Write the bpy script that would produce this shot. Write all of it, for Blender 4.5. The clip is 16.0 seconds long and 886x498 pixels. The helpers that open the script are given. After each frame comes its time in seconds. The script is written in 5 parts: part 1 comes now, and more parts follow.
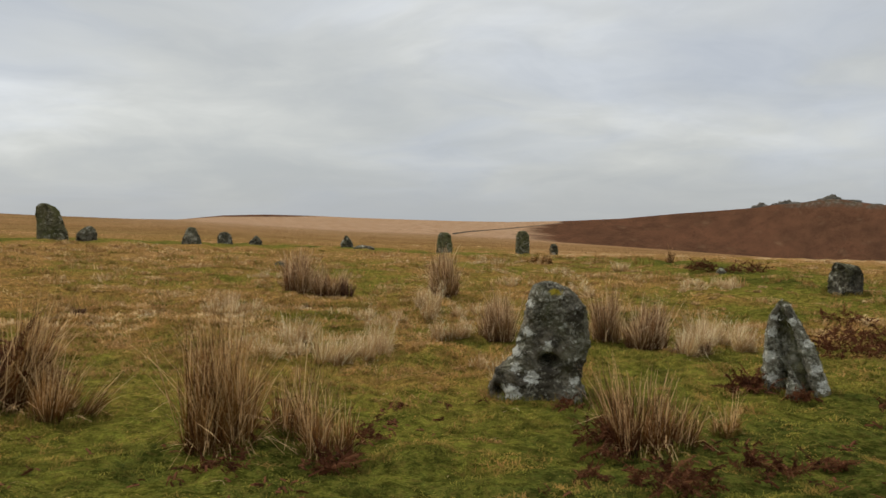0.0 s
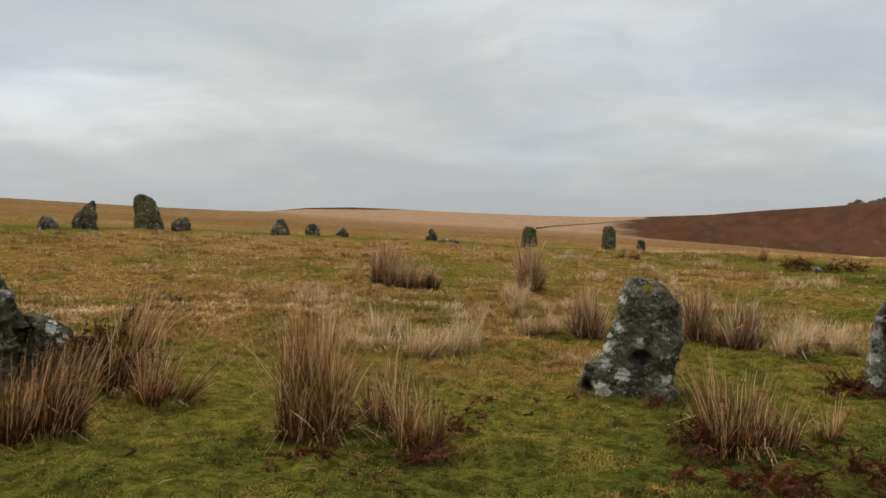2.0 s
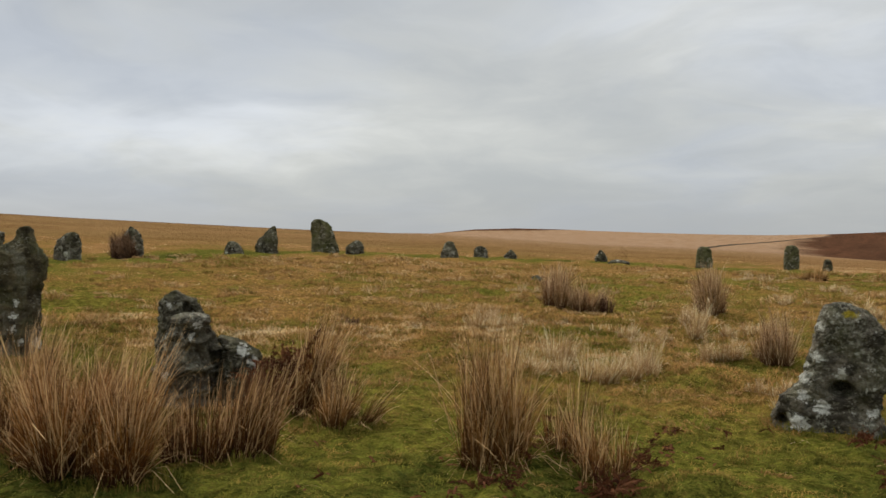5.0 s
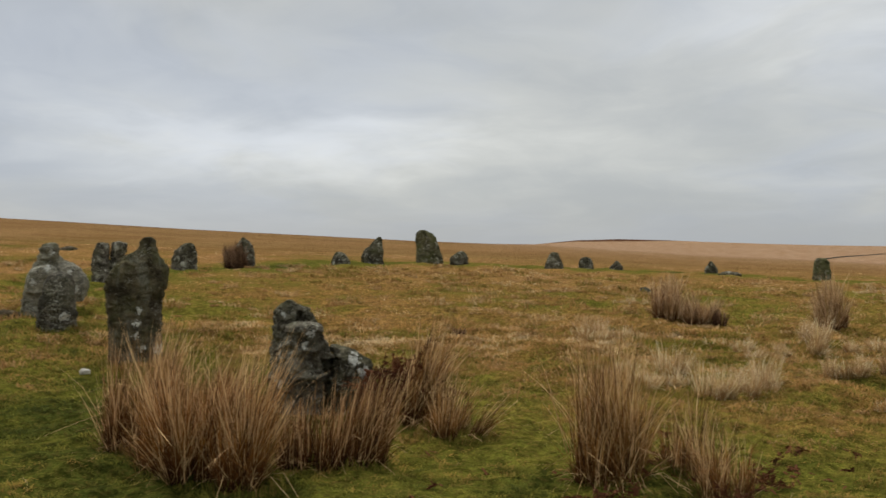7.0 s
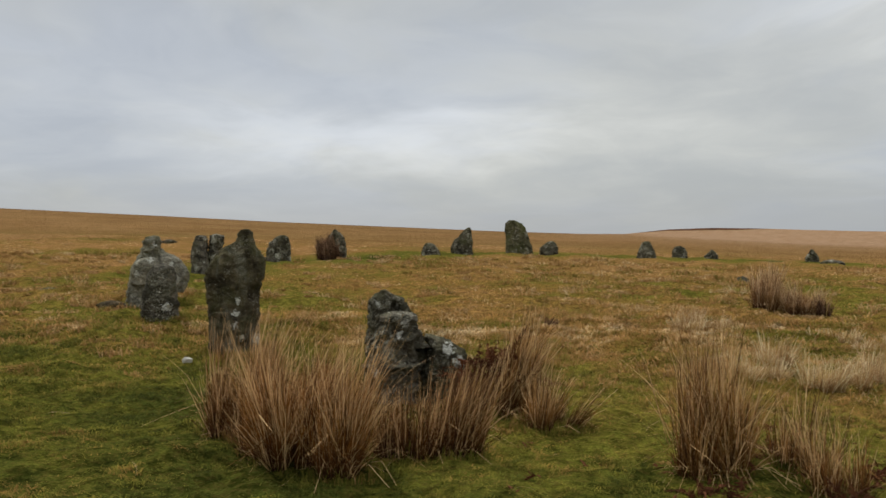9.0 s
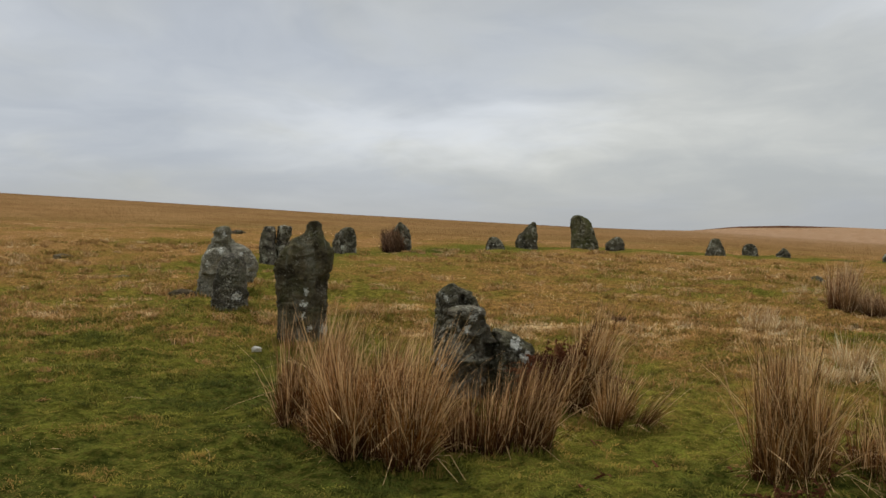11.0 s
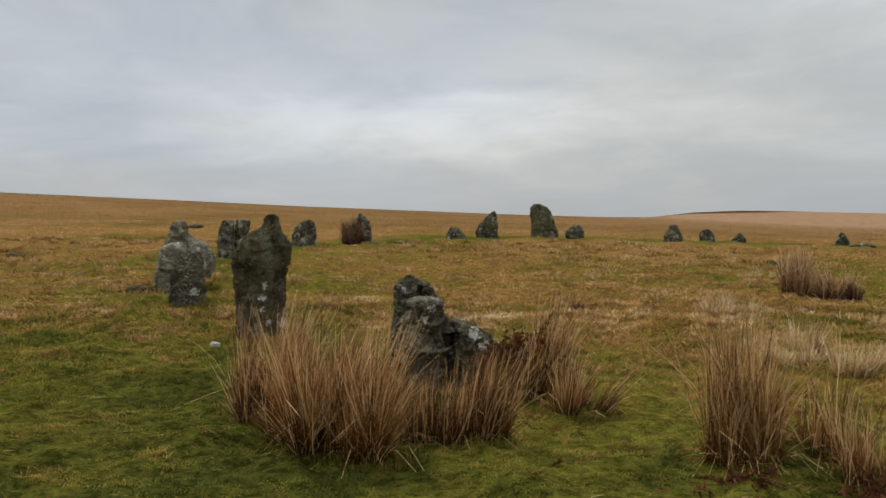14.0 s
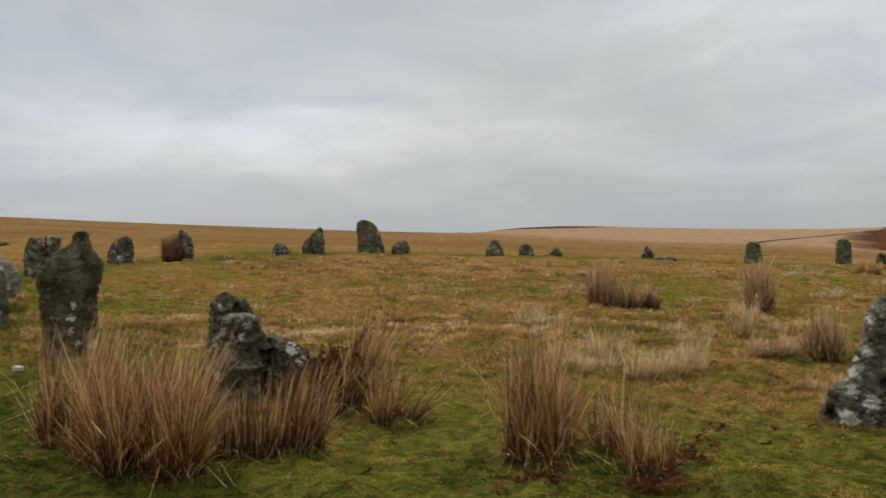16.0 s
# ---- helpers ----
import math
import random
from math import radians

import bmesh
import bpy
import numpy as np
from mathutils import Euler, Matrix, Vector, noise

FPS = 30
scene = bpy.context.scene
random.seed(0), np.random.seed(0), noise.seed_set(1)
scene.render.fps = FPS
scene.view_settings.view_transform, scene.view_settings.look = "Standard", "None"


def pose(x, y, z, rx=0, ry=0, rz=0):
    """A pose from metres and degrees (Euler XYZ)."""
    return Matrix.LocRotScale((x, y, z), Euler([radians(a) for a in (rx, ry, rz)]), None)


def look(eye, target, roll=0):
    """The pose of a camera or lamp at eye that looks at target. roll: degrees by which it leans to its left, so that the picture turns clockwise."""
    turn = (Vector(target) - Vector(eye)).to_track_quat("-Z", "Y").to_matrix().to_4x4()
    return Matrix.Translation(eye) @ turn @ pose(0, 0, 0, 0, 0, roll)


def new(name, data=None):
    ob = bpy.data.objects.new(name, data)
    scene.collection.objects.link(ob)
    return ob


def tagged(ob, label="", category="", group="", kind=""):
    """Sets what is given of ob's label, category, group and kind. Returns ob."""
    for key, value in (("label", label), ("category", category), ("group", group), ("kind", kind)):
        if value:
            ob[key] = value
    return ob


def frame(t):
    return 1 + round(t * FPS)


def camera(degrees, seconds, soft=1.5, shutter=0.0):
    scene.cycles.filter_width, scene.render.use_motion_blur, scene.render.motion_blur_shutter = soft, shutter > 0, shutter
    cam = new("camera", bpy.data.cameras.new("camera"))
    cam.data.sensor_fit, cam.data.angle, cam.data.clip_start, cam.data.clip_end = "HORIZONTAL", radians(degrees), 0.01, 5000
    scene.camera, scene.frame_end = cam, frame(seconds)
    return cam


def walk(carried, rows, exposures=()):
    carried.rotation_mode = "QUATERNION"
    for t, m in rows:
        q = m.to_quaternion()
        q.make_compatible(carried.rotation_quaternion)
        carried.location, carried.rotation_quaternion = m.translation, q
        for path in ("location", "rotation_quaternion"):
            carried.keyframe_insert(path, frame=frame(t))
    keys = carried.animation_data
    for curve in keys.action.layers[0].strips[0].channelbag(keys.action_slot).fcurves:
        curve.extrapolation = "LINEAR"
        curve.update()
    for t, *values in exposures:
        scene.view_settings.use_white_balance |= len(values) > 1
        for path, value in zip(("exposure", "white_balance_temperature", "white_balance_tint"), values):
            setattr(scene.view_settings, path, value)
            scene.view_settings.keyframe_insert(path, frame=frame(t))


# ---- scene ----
cam = camera(52.62, 16.0, 1.5, 0.5)
PATH = [
    (0.0, -0.000, 0.000, 1.500, -1.785, -0.000, -0.000),
    (0.5, -0.019, 0.010, 1.500, -1.833, -0.401, 1.445),
    (1.0, -0.030, 0.033, 1.501, -2.129, -0.045, 3.116),
    (1.5, -0.043, 0.036, 1.496, -2.138, 0.067, 4.232),
    (2.0, -0.067, 0.023, 1.493, -2.192, 0.563, 5.264),
    (2.5, -0.076, 0.038, 1.496, -2.149, 0.363, 6.322),
    (3.0, -0.091, 0.068, 1.509, -1.247, 0.521, 7.982),
    (3.5, -0.120, 0.069, 1.517, -0.507, 1.002, 10.411),
    (4.0, -0.146, 0.068, 1.512, -0.639, 0.821, 12.641),
    (4.2, -0.158, 0.074, 1.513, -0.740, 0.536, 13.340),
    (6.3, -0.228, 0.125, 1.516, -0.595, -0.004, 19.355),
    (6.5, -0.242, 0.121, 1.515, -0.450, 0.037, 19.974),
    (7.0, -0.262, 0.120, 1.513, -0.191, -0.095, 22.295),
    (7.5, -0.278, 0.130, 1.508, -0.306, -0.506, 23.915),
    (8.0, -0.283, 0.131, 1.506, -0.527, -0.566, 24.977),
    (8.5, -0.306, 0.135, 1.503, -0.613, -0.482, 26.384),
    (9.0, -0.324, 0.141, 1.500, -0.741, -0.591, 27.908),
    (9.5, -0.355, 0.152, 1.501, -0.542, -0.624, 29.288),
    (10.0, -0.377, 0.147, 1.499, -0.418, -0.112, 31.112),
    (10.2, -0.383, 0.143, 1.499, -0.601, 0.450, 31.806),
    (12.3, -0.388, 0.150, 1.506, -1.714, -0.158, 31.953),
    (12.5, -0.381, 0.158, 1.504, -1.536, -0.124, 31.903),
    (13.0, -0.367, 0.147, 1.505, -1.325, -0.535, 30.964),
    (13.5, -0.368, 0.156, 1.503, -1.722, -0.501, 30.515),
    (14.0, -0.344, 0.157, 1.508, -1.760, -0.773, 29.503),
    (14.5, -0.314, 0.156, 1.512, -1.316, -1.155, 27.740),
    (15.0, -0.247, 0.109, 1.511, -1.085, -1.154, 24.547),
    (15.5, -0.192, 0.059, 1.514, -0.847, -0.950, 21.601),
    (16.0, -0.146, 0.034, 1.513, -0.921, -0.971, 18.706),
]
walk(cam, [(t, pose(x, y, z, 90 + pitch, 0, yaw) @ pose(0, 0, 0, 0, 0, roll)) for t, x, y, z, pitch, roll, yaw in PATH],
     exposures=((0.0, 0.15), (4.0, 0.14), (8.0, 0.07), (12.5, 0.05), (16.0, 0.10)))


# ---- node helpers ----
class Nodes:
    """A short way to write node trees."""

    def __init__(self, tree):
        self.tree = tree
        tree.nodes.clear()

    def add(self, kind, **values):
        n = self.tree.nodes.new(kind)
        for key, value in values.items():
            if key == "operation":
                n.operation = value
            elif key == "blend":
                n.blend_type = value
            elif key == "name":
                n.attribute_name = value
            elif key == "sky_type":
                n.sky_type = value
            elif key == "feature":
                n.feature = value
        return n

    def put(self, socket, value):
        if isinstance(value, bpy.types.NodeSocket):
            self.tree.links.new(value, socket)
        elif isinstance(value, tuple) and len(value) == 3 and socket.type == "RGBA":
            socket.default_value = (*value, 1)
        else:
            socket.default_value = value

    def math(self, op, a, b=0.0, c=0.0, clamp=False):
        n = self.add("ShaderNodeMath", operation=op)
        n.use_clamp = clamp
        for s, v in zip(n.inputs, (a, b, c)):
            self.put(s, v)
        return n.outputs[0]

    def vmath(self, op, a, b=(0, 0, 0)):
        n = self.add("ShaderNodeVectorMath", operation=op)
        self.put(n.inputs[0], a)
        self.put(n.inputs[1], b)
        return n.outputs["Value"] if op in ("LENGTH", "DOT_PRODUCT", "DISTANCE") else n.outputs[0]

    def mix(self, f, a, b, blend="MIX"):
        n = self.add("ShaderNodeMixRGB", blend=blend)
        self.put(n.inputs[0], f)
        self.put(n.inputs[1], a)
        self.put(n.inputs[2], b)
        return n.outputs[0]

    def noise(self, vec, scale, detail=4.0, rough=0.55, color=False):
        n = self.add("ShaderNodeTexNoise")
        self.put(n.inputs["Vector"], vec)
        for k, v in (("Scale", scale), ("Detail", detail), ("Roughness", rough)):
            self.put(n.inputs[k], v)
        return n.outputs["Color" if color else "Fac"]

    def voronoi(self, vec, scale, out="Distance", feature="F1"):
        n = self.add("ShaderNodeTexVoronoi", feature=feature)
        self.put(n.inputs["Vector"], vec)
        self.put(n.inputs["Scale"], scale)
        return n.outputs[out]

    def step(self, v, lo, hi):
        n = self.add("ShaderNodeMapRange")
        n.interpolation_type = "SMOOTHSTEP"
        self.put(n.inputs[0], v)
        n.inputs[1].default_value, n.inputs[2].default_value = lo, hi
        return n.outputs[0]

    def ramp(self, v, stops):
        n = self.add("ShaderNodeValToRGB")
        self.put(n.inputs[0], v)
        e = n.color_ramp.elements
        while len(e) < len(stops):
            e.new(0.5)
        for el, (p, c) in zip(e, stops):
            el.position, el.color = p, (*c, 1)
        return n.outputs[0]

    def attr(self, name, out="Fac"):
        return self.add("ShaderNodeAttribute", name=name).outputs[out]

    def coord(self, out="Object"):
        return self.add("ShaderNodeTexCoord").outputs[out]

    def position(self):
        return self.add("ShaderNodeNewGeometry").outputs["Position"]

    def bump(self, height, strength, distance):
        n = self.add("ShaderNodeBump")
        n.inputs["Strength"].default_value, n.inputs["Distance"].default_value = strength, distance
        self.put(n.inputs["Height"], height)
        return n.outputs[0]

    def upward(self, share):
        """The normal of a thin blade, leaned towards the open sky above the sward."""
        g = self.add("ShaderNodeNewGeometry").outputs["Normal"]
        n = self.add("ShaderNodeMix")
        n.data_type = "VECTOR"
        n.inputs[0].default_value = share
        self.tree.links.new(g, n.inputs[4])
        n.inputs[5].default_value = (0, 0, 1)
        return self.vmath("NORMALIZE", n.outputs[1])

    def finish(self, color, rough=0.9, normal=None, spec=0.2, thin=0.0):
        b = self.add("ShaderNodeBsdfPrincipled")
        self.put(b.inputs["Base Color"], color)
        self.put(b.inputs["Roughness"], rough)
        b.inputs["Specular IOR Level"].default_value = spec
        if normal:
            self.put(b.inputs["Normal"], normal)
        o = self.add("ShaderNodeOutputMaterial")
        if thin:
            t = self.add("ShaderNodeBsdfTranslucent")
            self.put(t.inputs[0], color)
            k = self.add("ShaderNodeMixShader")
            k.inputs[0].default_value = thin
            self.tree.links.new(b.outputs[0], k.inputs[1])
            self.tree.links.new(t.outputs[0], k.inputs[2])
            self.tree.links.new(k.outputs[0], o.inputs[0])
        else:
            self.tree.links.new(b.outputs[0], o.inputs[0])


def material(name):
    m = bpy.data.materials.new(name)
    m.use_nodes = True
    return m, Nodes(m.node_tree)


# ---- sky and light: an overcast late-autumn day ----
SUN_AZ, SUN_EL = radians(62), radians(46)
world = bpy.data.worlds.new("overcast_sky")
scene.world = world
world.use_nodes = True
N = Nodes(world.node_tree)
way = N.vmath("NORMALIZE", N.coord("Generated"))
sep = N.add("ShaderNodeSeparateXYZ")
N.put(sep.inputs[0], way)
dx, dy, dz = sep.outputs
up = N.math("MAXIMUM", dz, 0.0)
inv = N.math("DIVIDE", 1.0, N.math("ADD", up, 0.20))
flat = N.add("ShaderNodeCombineXYZ")
N.put(flat.inputs[0], N.math("MULTIPLY", dx, inv))
N.put(flat.inputs[1], N.math("MULTIPLY", dy, inv))
sheet = N.vmath("ADD", flat.outputs[0], (3.1, 7.7, 0.0))
curl = N.vmath("SUBTRACT", N.noise(sheet, 0.9, 3.0, 0.5, True), (0.5, 0.5, 0.5))
drawn = N.vmath("ADD", sheet, N.vmath("MULTIPLY", curl, (1.1, 1.1, 0.0)))
big_cloud = N.noise(sheet, 0.55, 3.0, 0.5)
mid_cloud = N.noise(drawn, 1.15, 5.0, 0.55)
small_cloud = N.noise(drawn, 3.4, 6.0, 0.6)
cloud = N.math("ADD", N.math("MULTIPLY", big_cloud, 0.40), N.math("ADD", N.math("MULTIPLY", mid_cloud, 0.42), N.math("MULTIPLY", small_cloud, 0.18)))
lit = N.step(cloud, 0.36, 0.64)
# azimuth to the left of +y, and height above the horizon, in degrees
az = N.math("MULTIPLY", N.math("ARCTAN2", N.math("MULTIPLY", dx, -1.0), dy), 57.2958)
el = N.math("MULTIPLY", N.math("ARCSINE", dz), 57.2958)
warp = N.math("MULTIPLY", N.math("SUBTRACT", N.noise(sheet, 1.6, 4.0, 0.55), 0.5), 8.0)
elw = N.math("ADD", el, warp)


def bank(a0, aw, e0, ew):
    """A broad soft bank of brighter cloud round a direction of the sky."""
    u = N.math("DIVIDE", N.math("SUBTRACT", az, a0), aw)
    v = N.math("DIVIDE", N.math("SUBTRACT", elw, e0), ew)
    d = N.math("SQRT", N.math("ADD", N.math("MULTIPLY", u, u), N.math("MULTIPLY", v, v)))
    return N.math("SUBTRACT", 1.0, N.step(d, 0.1, 1.0))


banks = N.math("ADD", bank(27.0, 25.0, 6.2, 3.4), N.math("ADD", N.math("MULTIPLY", bank(-13.0, 14.0, 5.6, 2.2), 0.6), N.math("MULTIPLY", bank(-4.0, 20.0, 12.5, 7.0), 1.25)))
lit = N.math("ADD", N.math("MULTIPLY", lit, 0.60), N.math("MULTIPLY", banks, 0.36))
lit = N.math("SUBTRACT", lit, N.math("MULTIPLY", bank(32.0, 22.0, 12.5, 5.0), 0.20), clamp=True)
grey = N.ramp(lit, ((0.0, (0.43, 0.452, 0.478)), (0.5, (0.553, 0.567, 0.572)), (1.0, (0.735, 0.745, 0.742))))
# thin places let a little blue through, thick ones are creamier
thin = N.step(N.math("ADD", N.noise(drawn, 0.7, 4.0, 0.55), N.math("MULTIPLY", bank(42.0, 40.0, 10.0, 12.0), 0.14)), 0.42, 0.66)
grey = N.mix(1.0, grey, N.mix(thin, (1.012, 1.008, 0.972), (0.955, 0.985, 1.045)), "MULTIPLY")
low = N.math("SUBTRACT", 1.0, N.step(el, 0.0, 5.0))
grey = N.mix(N.math("MULTIPLY", low, 0.75), grey, (0.385, 0.405, 0.42))
# an overcast sky is about three times as bright overhead as at the horizon
zenith = N.step(el, 14.0, 75.0)
grey = N.mix(zenith, grey, N.mix(1.0, grey, (2.6, 2.6, 2.6), "MULTIPLY"))
sky = N.add("ShaderNodeTexSky", sky_type="NISHITA")
sky.sun_disc, sky.sun_elevation, sky.sun_rotation = False, SUN_EL, -SUN_AZ
blue = N.mix(1.0, sky.outputs[0], (0.10, 0.10, 0.10), "MULTIPLY")
back = N.add("ShaderNodeBackground")
N.put(back.inputs[0], N.mix(0.94, blue, grey))
back.inputs[1].default_value = 1.0
out = N.add("ShaderNodeOutputWorld")
world.node_tree.links.new(back.outputs[0], out.inputs[0])

sun = new("sun", bpy.data.lights.new("sun", "SUN"))
sun.data.energy, sun.data.angle, sun.data.color = 1.7, radians(16), (1.0, 0.96, 0.89)
sun.matrix_world = look((0, 0, 0), (math.cos(SUN_EL) * math.sin(SUN_AZ), -math.cos(SUN_EL) * math.cos(SUN_AZ), -math.sin(SUN_EL)))

# ---- materials ----
GRASS_STOPS = ((0.0, (0.056, 0.064, 0.013)), (0.16, (0.121, 0.118, 0.020)), (0.30, (0.172, 0.144, 0.028)), (0.46, (0.250, 0.144, 0.042)),
               (0.66, (0.335, 0.180, 0.072)), (0.84, (0.47, 0.325, 0.165)), (1.0, (0.60, 0.46, 0.28)))


def ground_material():
    m, n = material("moor_ground")
    p = n.position()
    dry, heather, pale, scree = n.attr("dry"), n.attr("heather"), n.attr("pale"), n.attr("scree")
    fine = n.noise(p, 22.0, 5.0, 0.65)
    mid = n.noise(p, 2.6, 5.0, 0.6)
    tone = n.math("ADD", n.math("MULTIPLY", dry, 0.62), n.math("ADD", n.math("MULTIPLY", n.math("SUBTRACT", fine, 0.5), 0.35), n.math("MULTIPLY", n.math("SUBTRACT", mid, 0.5), 0.45)), clamp=True)
    near = n.ramp(tone, GRASS_STOPS)
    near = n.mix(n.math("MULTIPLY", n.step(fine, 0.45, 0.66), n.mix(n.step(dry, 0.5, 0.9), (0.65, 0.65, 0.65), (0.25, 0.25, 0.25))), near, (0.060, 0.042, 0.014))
    # the far slopes lie almost edge-on: their patches run with bearing and distance
    sx = n.add("ShaderNodeSeparateXYZ")
    n.put(sx.inputs[0], p)
    bearing = n.math("MULTIPLY", n.math("ARCTAN2", sx.outputs[0], sx.outputs[1]), 57.3)
    flat_r = n.math("SQRT", n.math("ADD", n.math("MULTIPLY", sx.outputs[0], sx.outputs[0]), n.math("MULTIPLY", sx.outputs[1], sx.outputs[1])))
    polar = n.add("ShaderNodeCombineXYZ")
    n.put(polar.inputs[0], bearing)
    n.put(polar.inputs[1], n.math("MULTIPLY", n.math("LOGARITHM", n.math("ADD", flat_r, 1.0), 2.71828), 3.2))
    lay = polar.outputs[0]
    patch = n.noise(lay, 1.5, 6.0, 0.62)
    speckle = n.noise(lay, 6.0, 6.0, 0.7)
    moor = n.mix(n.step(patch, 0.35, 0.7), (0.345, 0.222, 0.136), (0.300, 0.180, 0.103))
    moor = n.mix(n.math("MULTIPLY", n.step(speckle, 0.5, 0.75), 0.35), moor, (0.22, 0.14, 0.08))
    hill = n.mix(n.step(n.noise(p, 0.8, 5.0, 0.65), 0.35, 0.65), (0.178, 0.096, 0.037), (0.252, 0.138, 0.060))
    hill = n.mix(n.math("MULTIPLY", n.step(n.noise(p, 0.10, 5.0, 0.65), 0.40, 0.62), 0.55), hill, (0.335, 0.200, 0.090))
    hill = n.mix(n.math("MULTIPLY", n.step(n.noise(n.vmath("ADD", p, (40.0, 9.0, 0.0)), 0.16, 5.0, 0.65), 0.52, 0.66), 0.5), hill, (0.150, 0.074, 0.026))
    near = n.mix(n.math("MULTIPLY", n.step(flat_r, 26.0, 48.0), 0.8), near, hill)
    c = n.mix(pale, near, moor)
    drift = n.noise(lay, 0.28, 4.0, 0.6)
    stand = n.noise(lay, 1.1, 7.0, 0.68)
    bush = n.noise(lay, 4.5, 5.0, 0.75)
    hcol = n.mix(n.step(stand, 0.36, 0.64), (0.050, 0.025, 0.015), (0.092, 0.044, 0.024))
    hcol = n.mix(n.math("MULTIPLY", n.step(n.math("ADD", n.math("MULTIPLY", drift, 0.35), n.math("MULTIPLY", bush, 0.65)), 0.46, 0.58), 0.5), hcol, (0.142, 0.060, 0.032))
    ling = n.noise(n.vmath("MULTIPLY", lay, (1.0, 2.2, 1.0)), 9.0, 4.0, 0.7)
    hcol = n.mix(n.math("MULTIPLY", n.step(ling, 0.40, 0.62), 0.45), hcol, (0.126, 0.064, 0.036))
    hcol = n.mix(n.math("MULTIPLY", n.step(bush, 0.52, 0.66), 0.6), hcol, (0.034, 0.019, 0.014))
    hcol = n.mix(n.math("MULTIPLY", n.step(n.noise(lay, 0.9, 6.0, 0.7), 0.58, 0.68), 0.4), hcol, (0.165, 0.105, 0.058))
    hcol = n.mix(n.math("MULTIPLY", n.step(n.noise(n.vmath("MULTIPLY", lay, (1.0, 3.5, 1.0)), 1.6, 5.0, 0.7), 0.69, 0.73), 0.7), hcol, (0.25, 0.20, 0.15))
    c = n.mix(heather, c, hcol)
    rock = n.mix(n.step(speckle, 0.42, 0.6), (0.060, 0.052, 0.032), (0.135, 0.12, 0.098))
    c = n.mix(n.math("MULTIPLY", n.math("MULTIPLY", scree, 0.9), n.step(n.noise(lay, 2.6, 7.0, 0.75), 0.40, 0.55)), c, rock)
    # shade of the hollows put into the colour: low clods darker, high ones paler
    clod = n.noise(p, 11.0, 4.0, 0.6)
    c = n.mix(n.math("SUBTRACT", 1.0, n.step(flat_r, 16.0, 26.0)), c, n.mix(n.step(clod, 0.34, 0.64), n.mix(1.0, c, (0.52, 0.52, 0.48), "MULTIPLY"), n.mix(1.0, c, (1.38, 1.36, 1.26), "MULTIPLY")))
    # gaps in the tangle darkened too, as painted shade
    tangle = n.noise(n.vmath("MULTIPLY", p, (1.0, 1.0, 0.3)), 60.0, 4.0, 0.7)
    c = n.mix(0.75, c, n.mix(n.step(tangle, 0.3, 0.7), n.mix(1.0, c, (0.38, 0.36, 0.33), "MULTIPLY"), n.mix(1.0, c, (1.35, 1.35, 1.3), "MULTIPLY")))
    h = n.math("ADD", n.math("MULTIPLY", fine, 0.6), n.math("ADD", n.math("ADD", mid, clod), n.math("MULTIPLY", tangle, 0.3)))
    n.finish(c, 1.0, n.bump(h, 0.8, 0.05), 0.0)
    return m


def grass_material(name, stops):
    m, n = material(name)
    c = n.ramp(n.attr("tone"), stops)
    # tufts differ in depth of colour and hue; the darkest paint shaded gaps
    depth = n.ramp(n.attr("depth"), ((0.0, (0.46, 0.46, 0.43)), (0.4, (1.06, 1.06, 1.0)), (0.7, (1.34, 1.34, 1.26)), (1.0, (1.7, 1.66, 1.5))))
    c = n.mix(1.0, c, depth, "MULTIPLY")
    n.finish(c, 0.85, n.upward(0.60), 0.02, 0.25)
    return m


def rush_material(name, foot, body, tip):
    m, n = material(name)
    along, tone = n.attr("along"), n.attr("tone")
    # dark feet put the shade inside a clump into the colour
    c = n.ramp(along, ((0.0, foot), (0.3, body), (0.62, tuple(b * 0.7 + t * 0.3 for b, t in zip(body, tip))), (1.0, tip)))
    hue = n.math("ADD", n.math("MULTIPLY", n.math("FRACT", n.math("MULTIPLY", tone, 41.0)), 0.4), n.math("MULTIPLY", n.attr("kin"), 0.6))
    c = n.mix(1.0, c, n.mix(n.step(n.attr("kin"), 0.1, 0.9), (0.62, 0.60, 0.58), (1.12, 1.12, 1.12)), "MULTIPLY")
    c = n.mix(n.math("MULTIPLY", n.step(hue, 0.55, 0.9), 0.7), c, n.mix(1.0, c, (0.80, 0.92, 0.62), "MULTIPLY"))
    c = n.mix(n.math("MULTIPLY", n.step(n.math("SUBTRACT", 1.0, hue), 0.62, 0.9), 0.7), c, n.mix(1.0, c, (0.95, 0.66, 0.52), "MULTIPLY"))
    c = n.mix(n.math("MULTIPLY", n.step(tone, 0.74, 0.80), n.step(along, 0.10, 0.5)), c, tip)
    # a few stems painted brighter as glints
    c = n.mix(n.step(tone, 0.90, 0.93), c, tuple(min(0.8, v * 1.25) for v in tip))
    # stems as dark as the foot paint the shaded gaps between others
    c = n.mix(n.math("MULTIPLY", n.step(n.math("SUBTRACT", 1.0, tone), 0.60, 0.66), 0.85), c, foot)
    n.finish(c, 0.8, n.upward(0.18), 0.05, 0.12)
    return m


def bracken_material():
    m, n = material("dead_bracken")
    c = n.ramp(n.attr("tone"), ((0.0, (0.026, 0.012, 0.009)), (0.5, (0.100, 0.037, 0.017)), (0.85, (0.195, 0.080, 0.036)), (1.0, (0.30, 0.17, 0.09))))
    n.finish(c, 0.9, None, 0.03, 0.15)
    return m


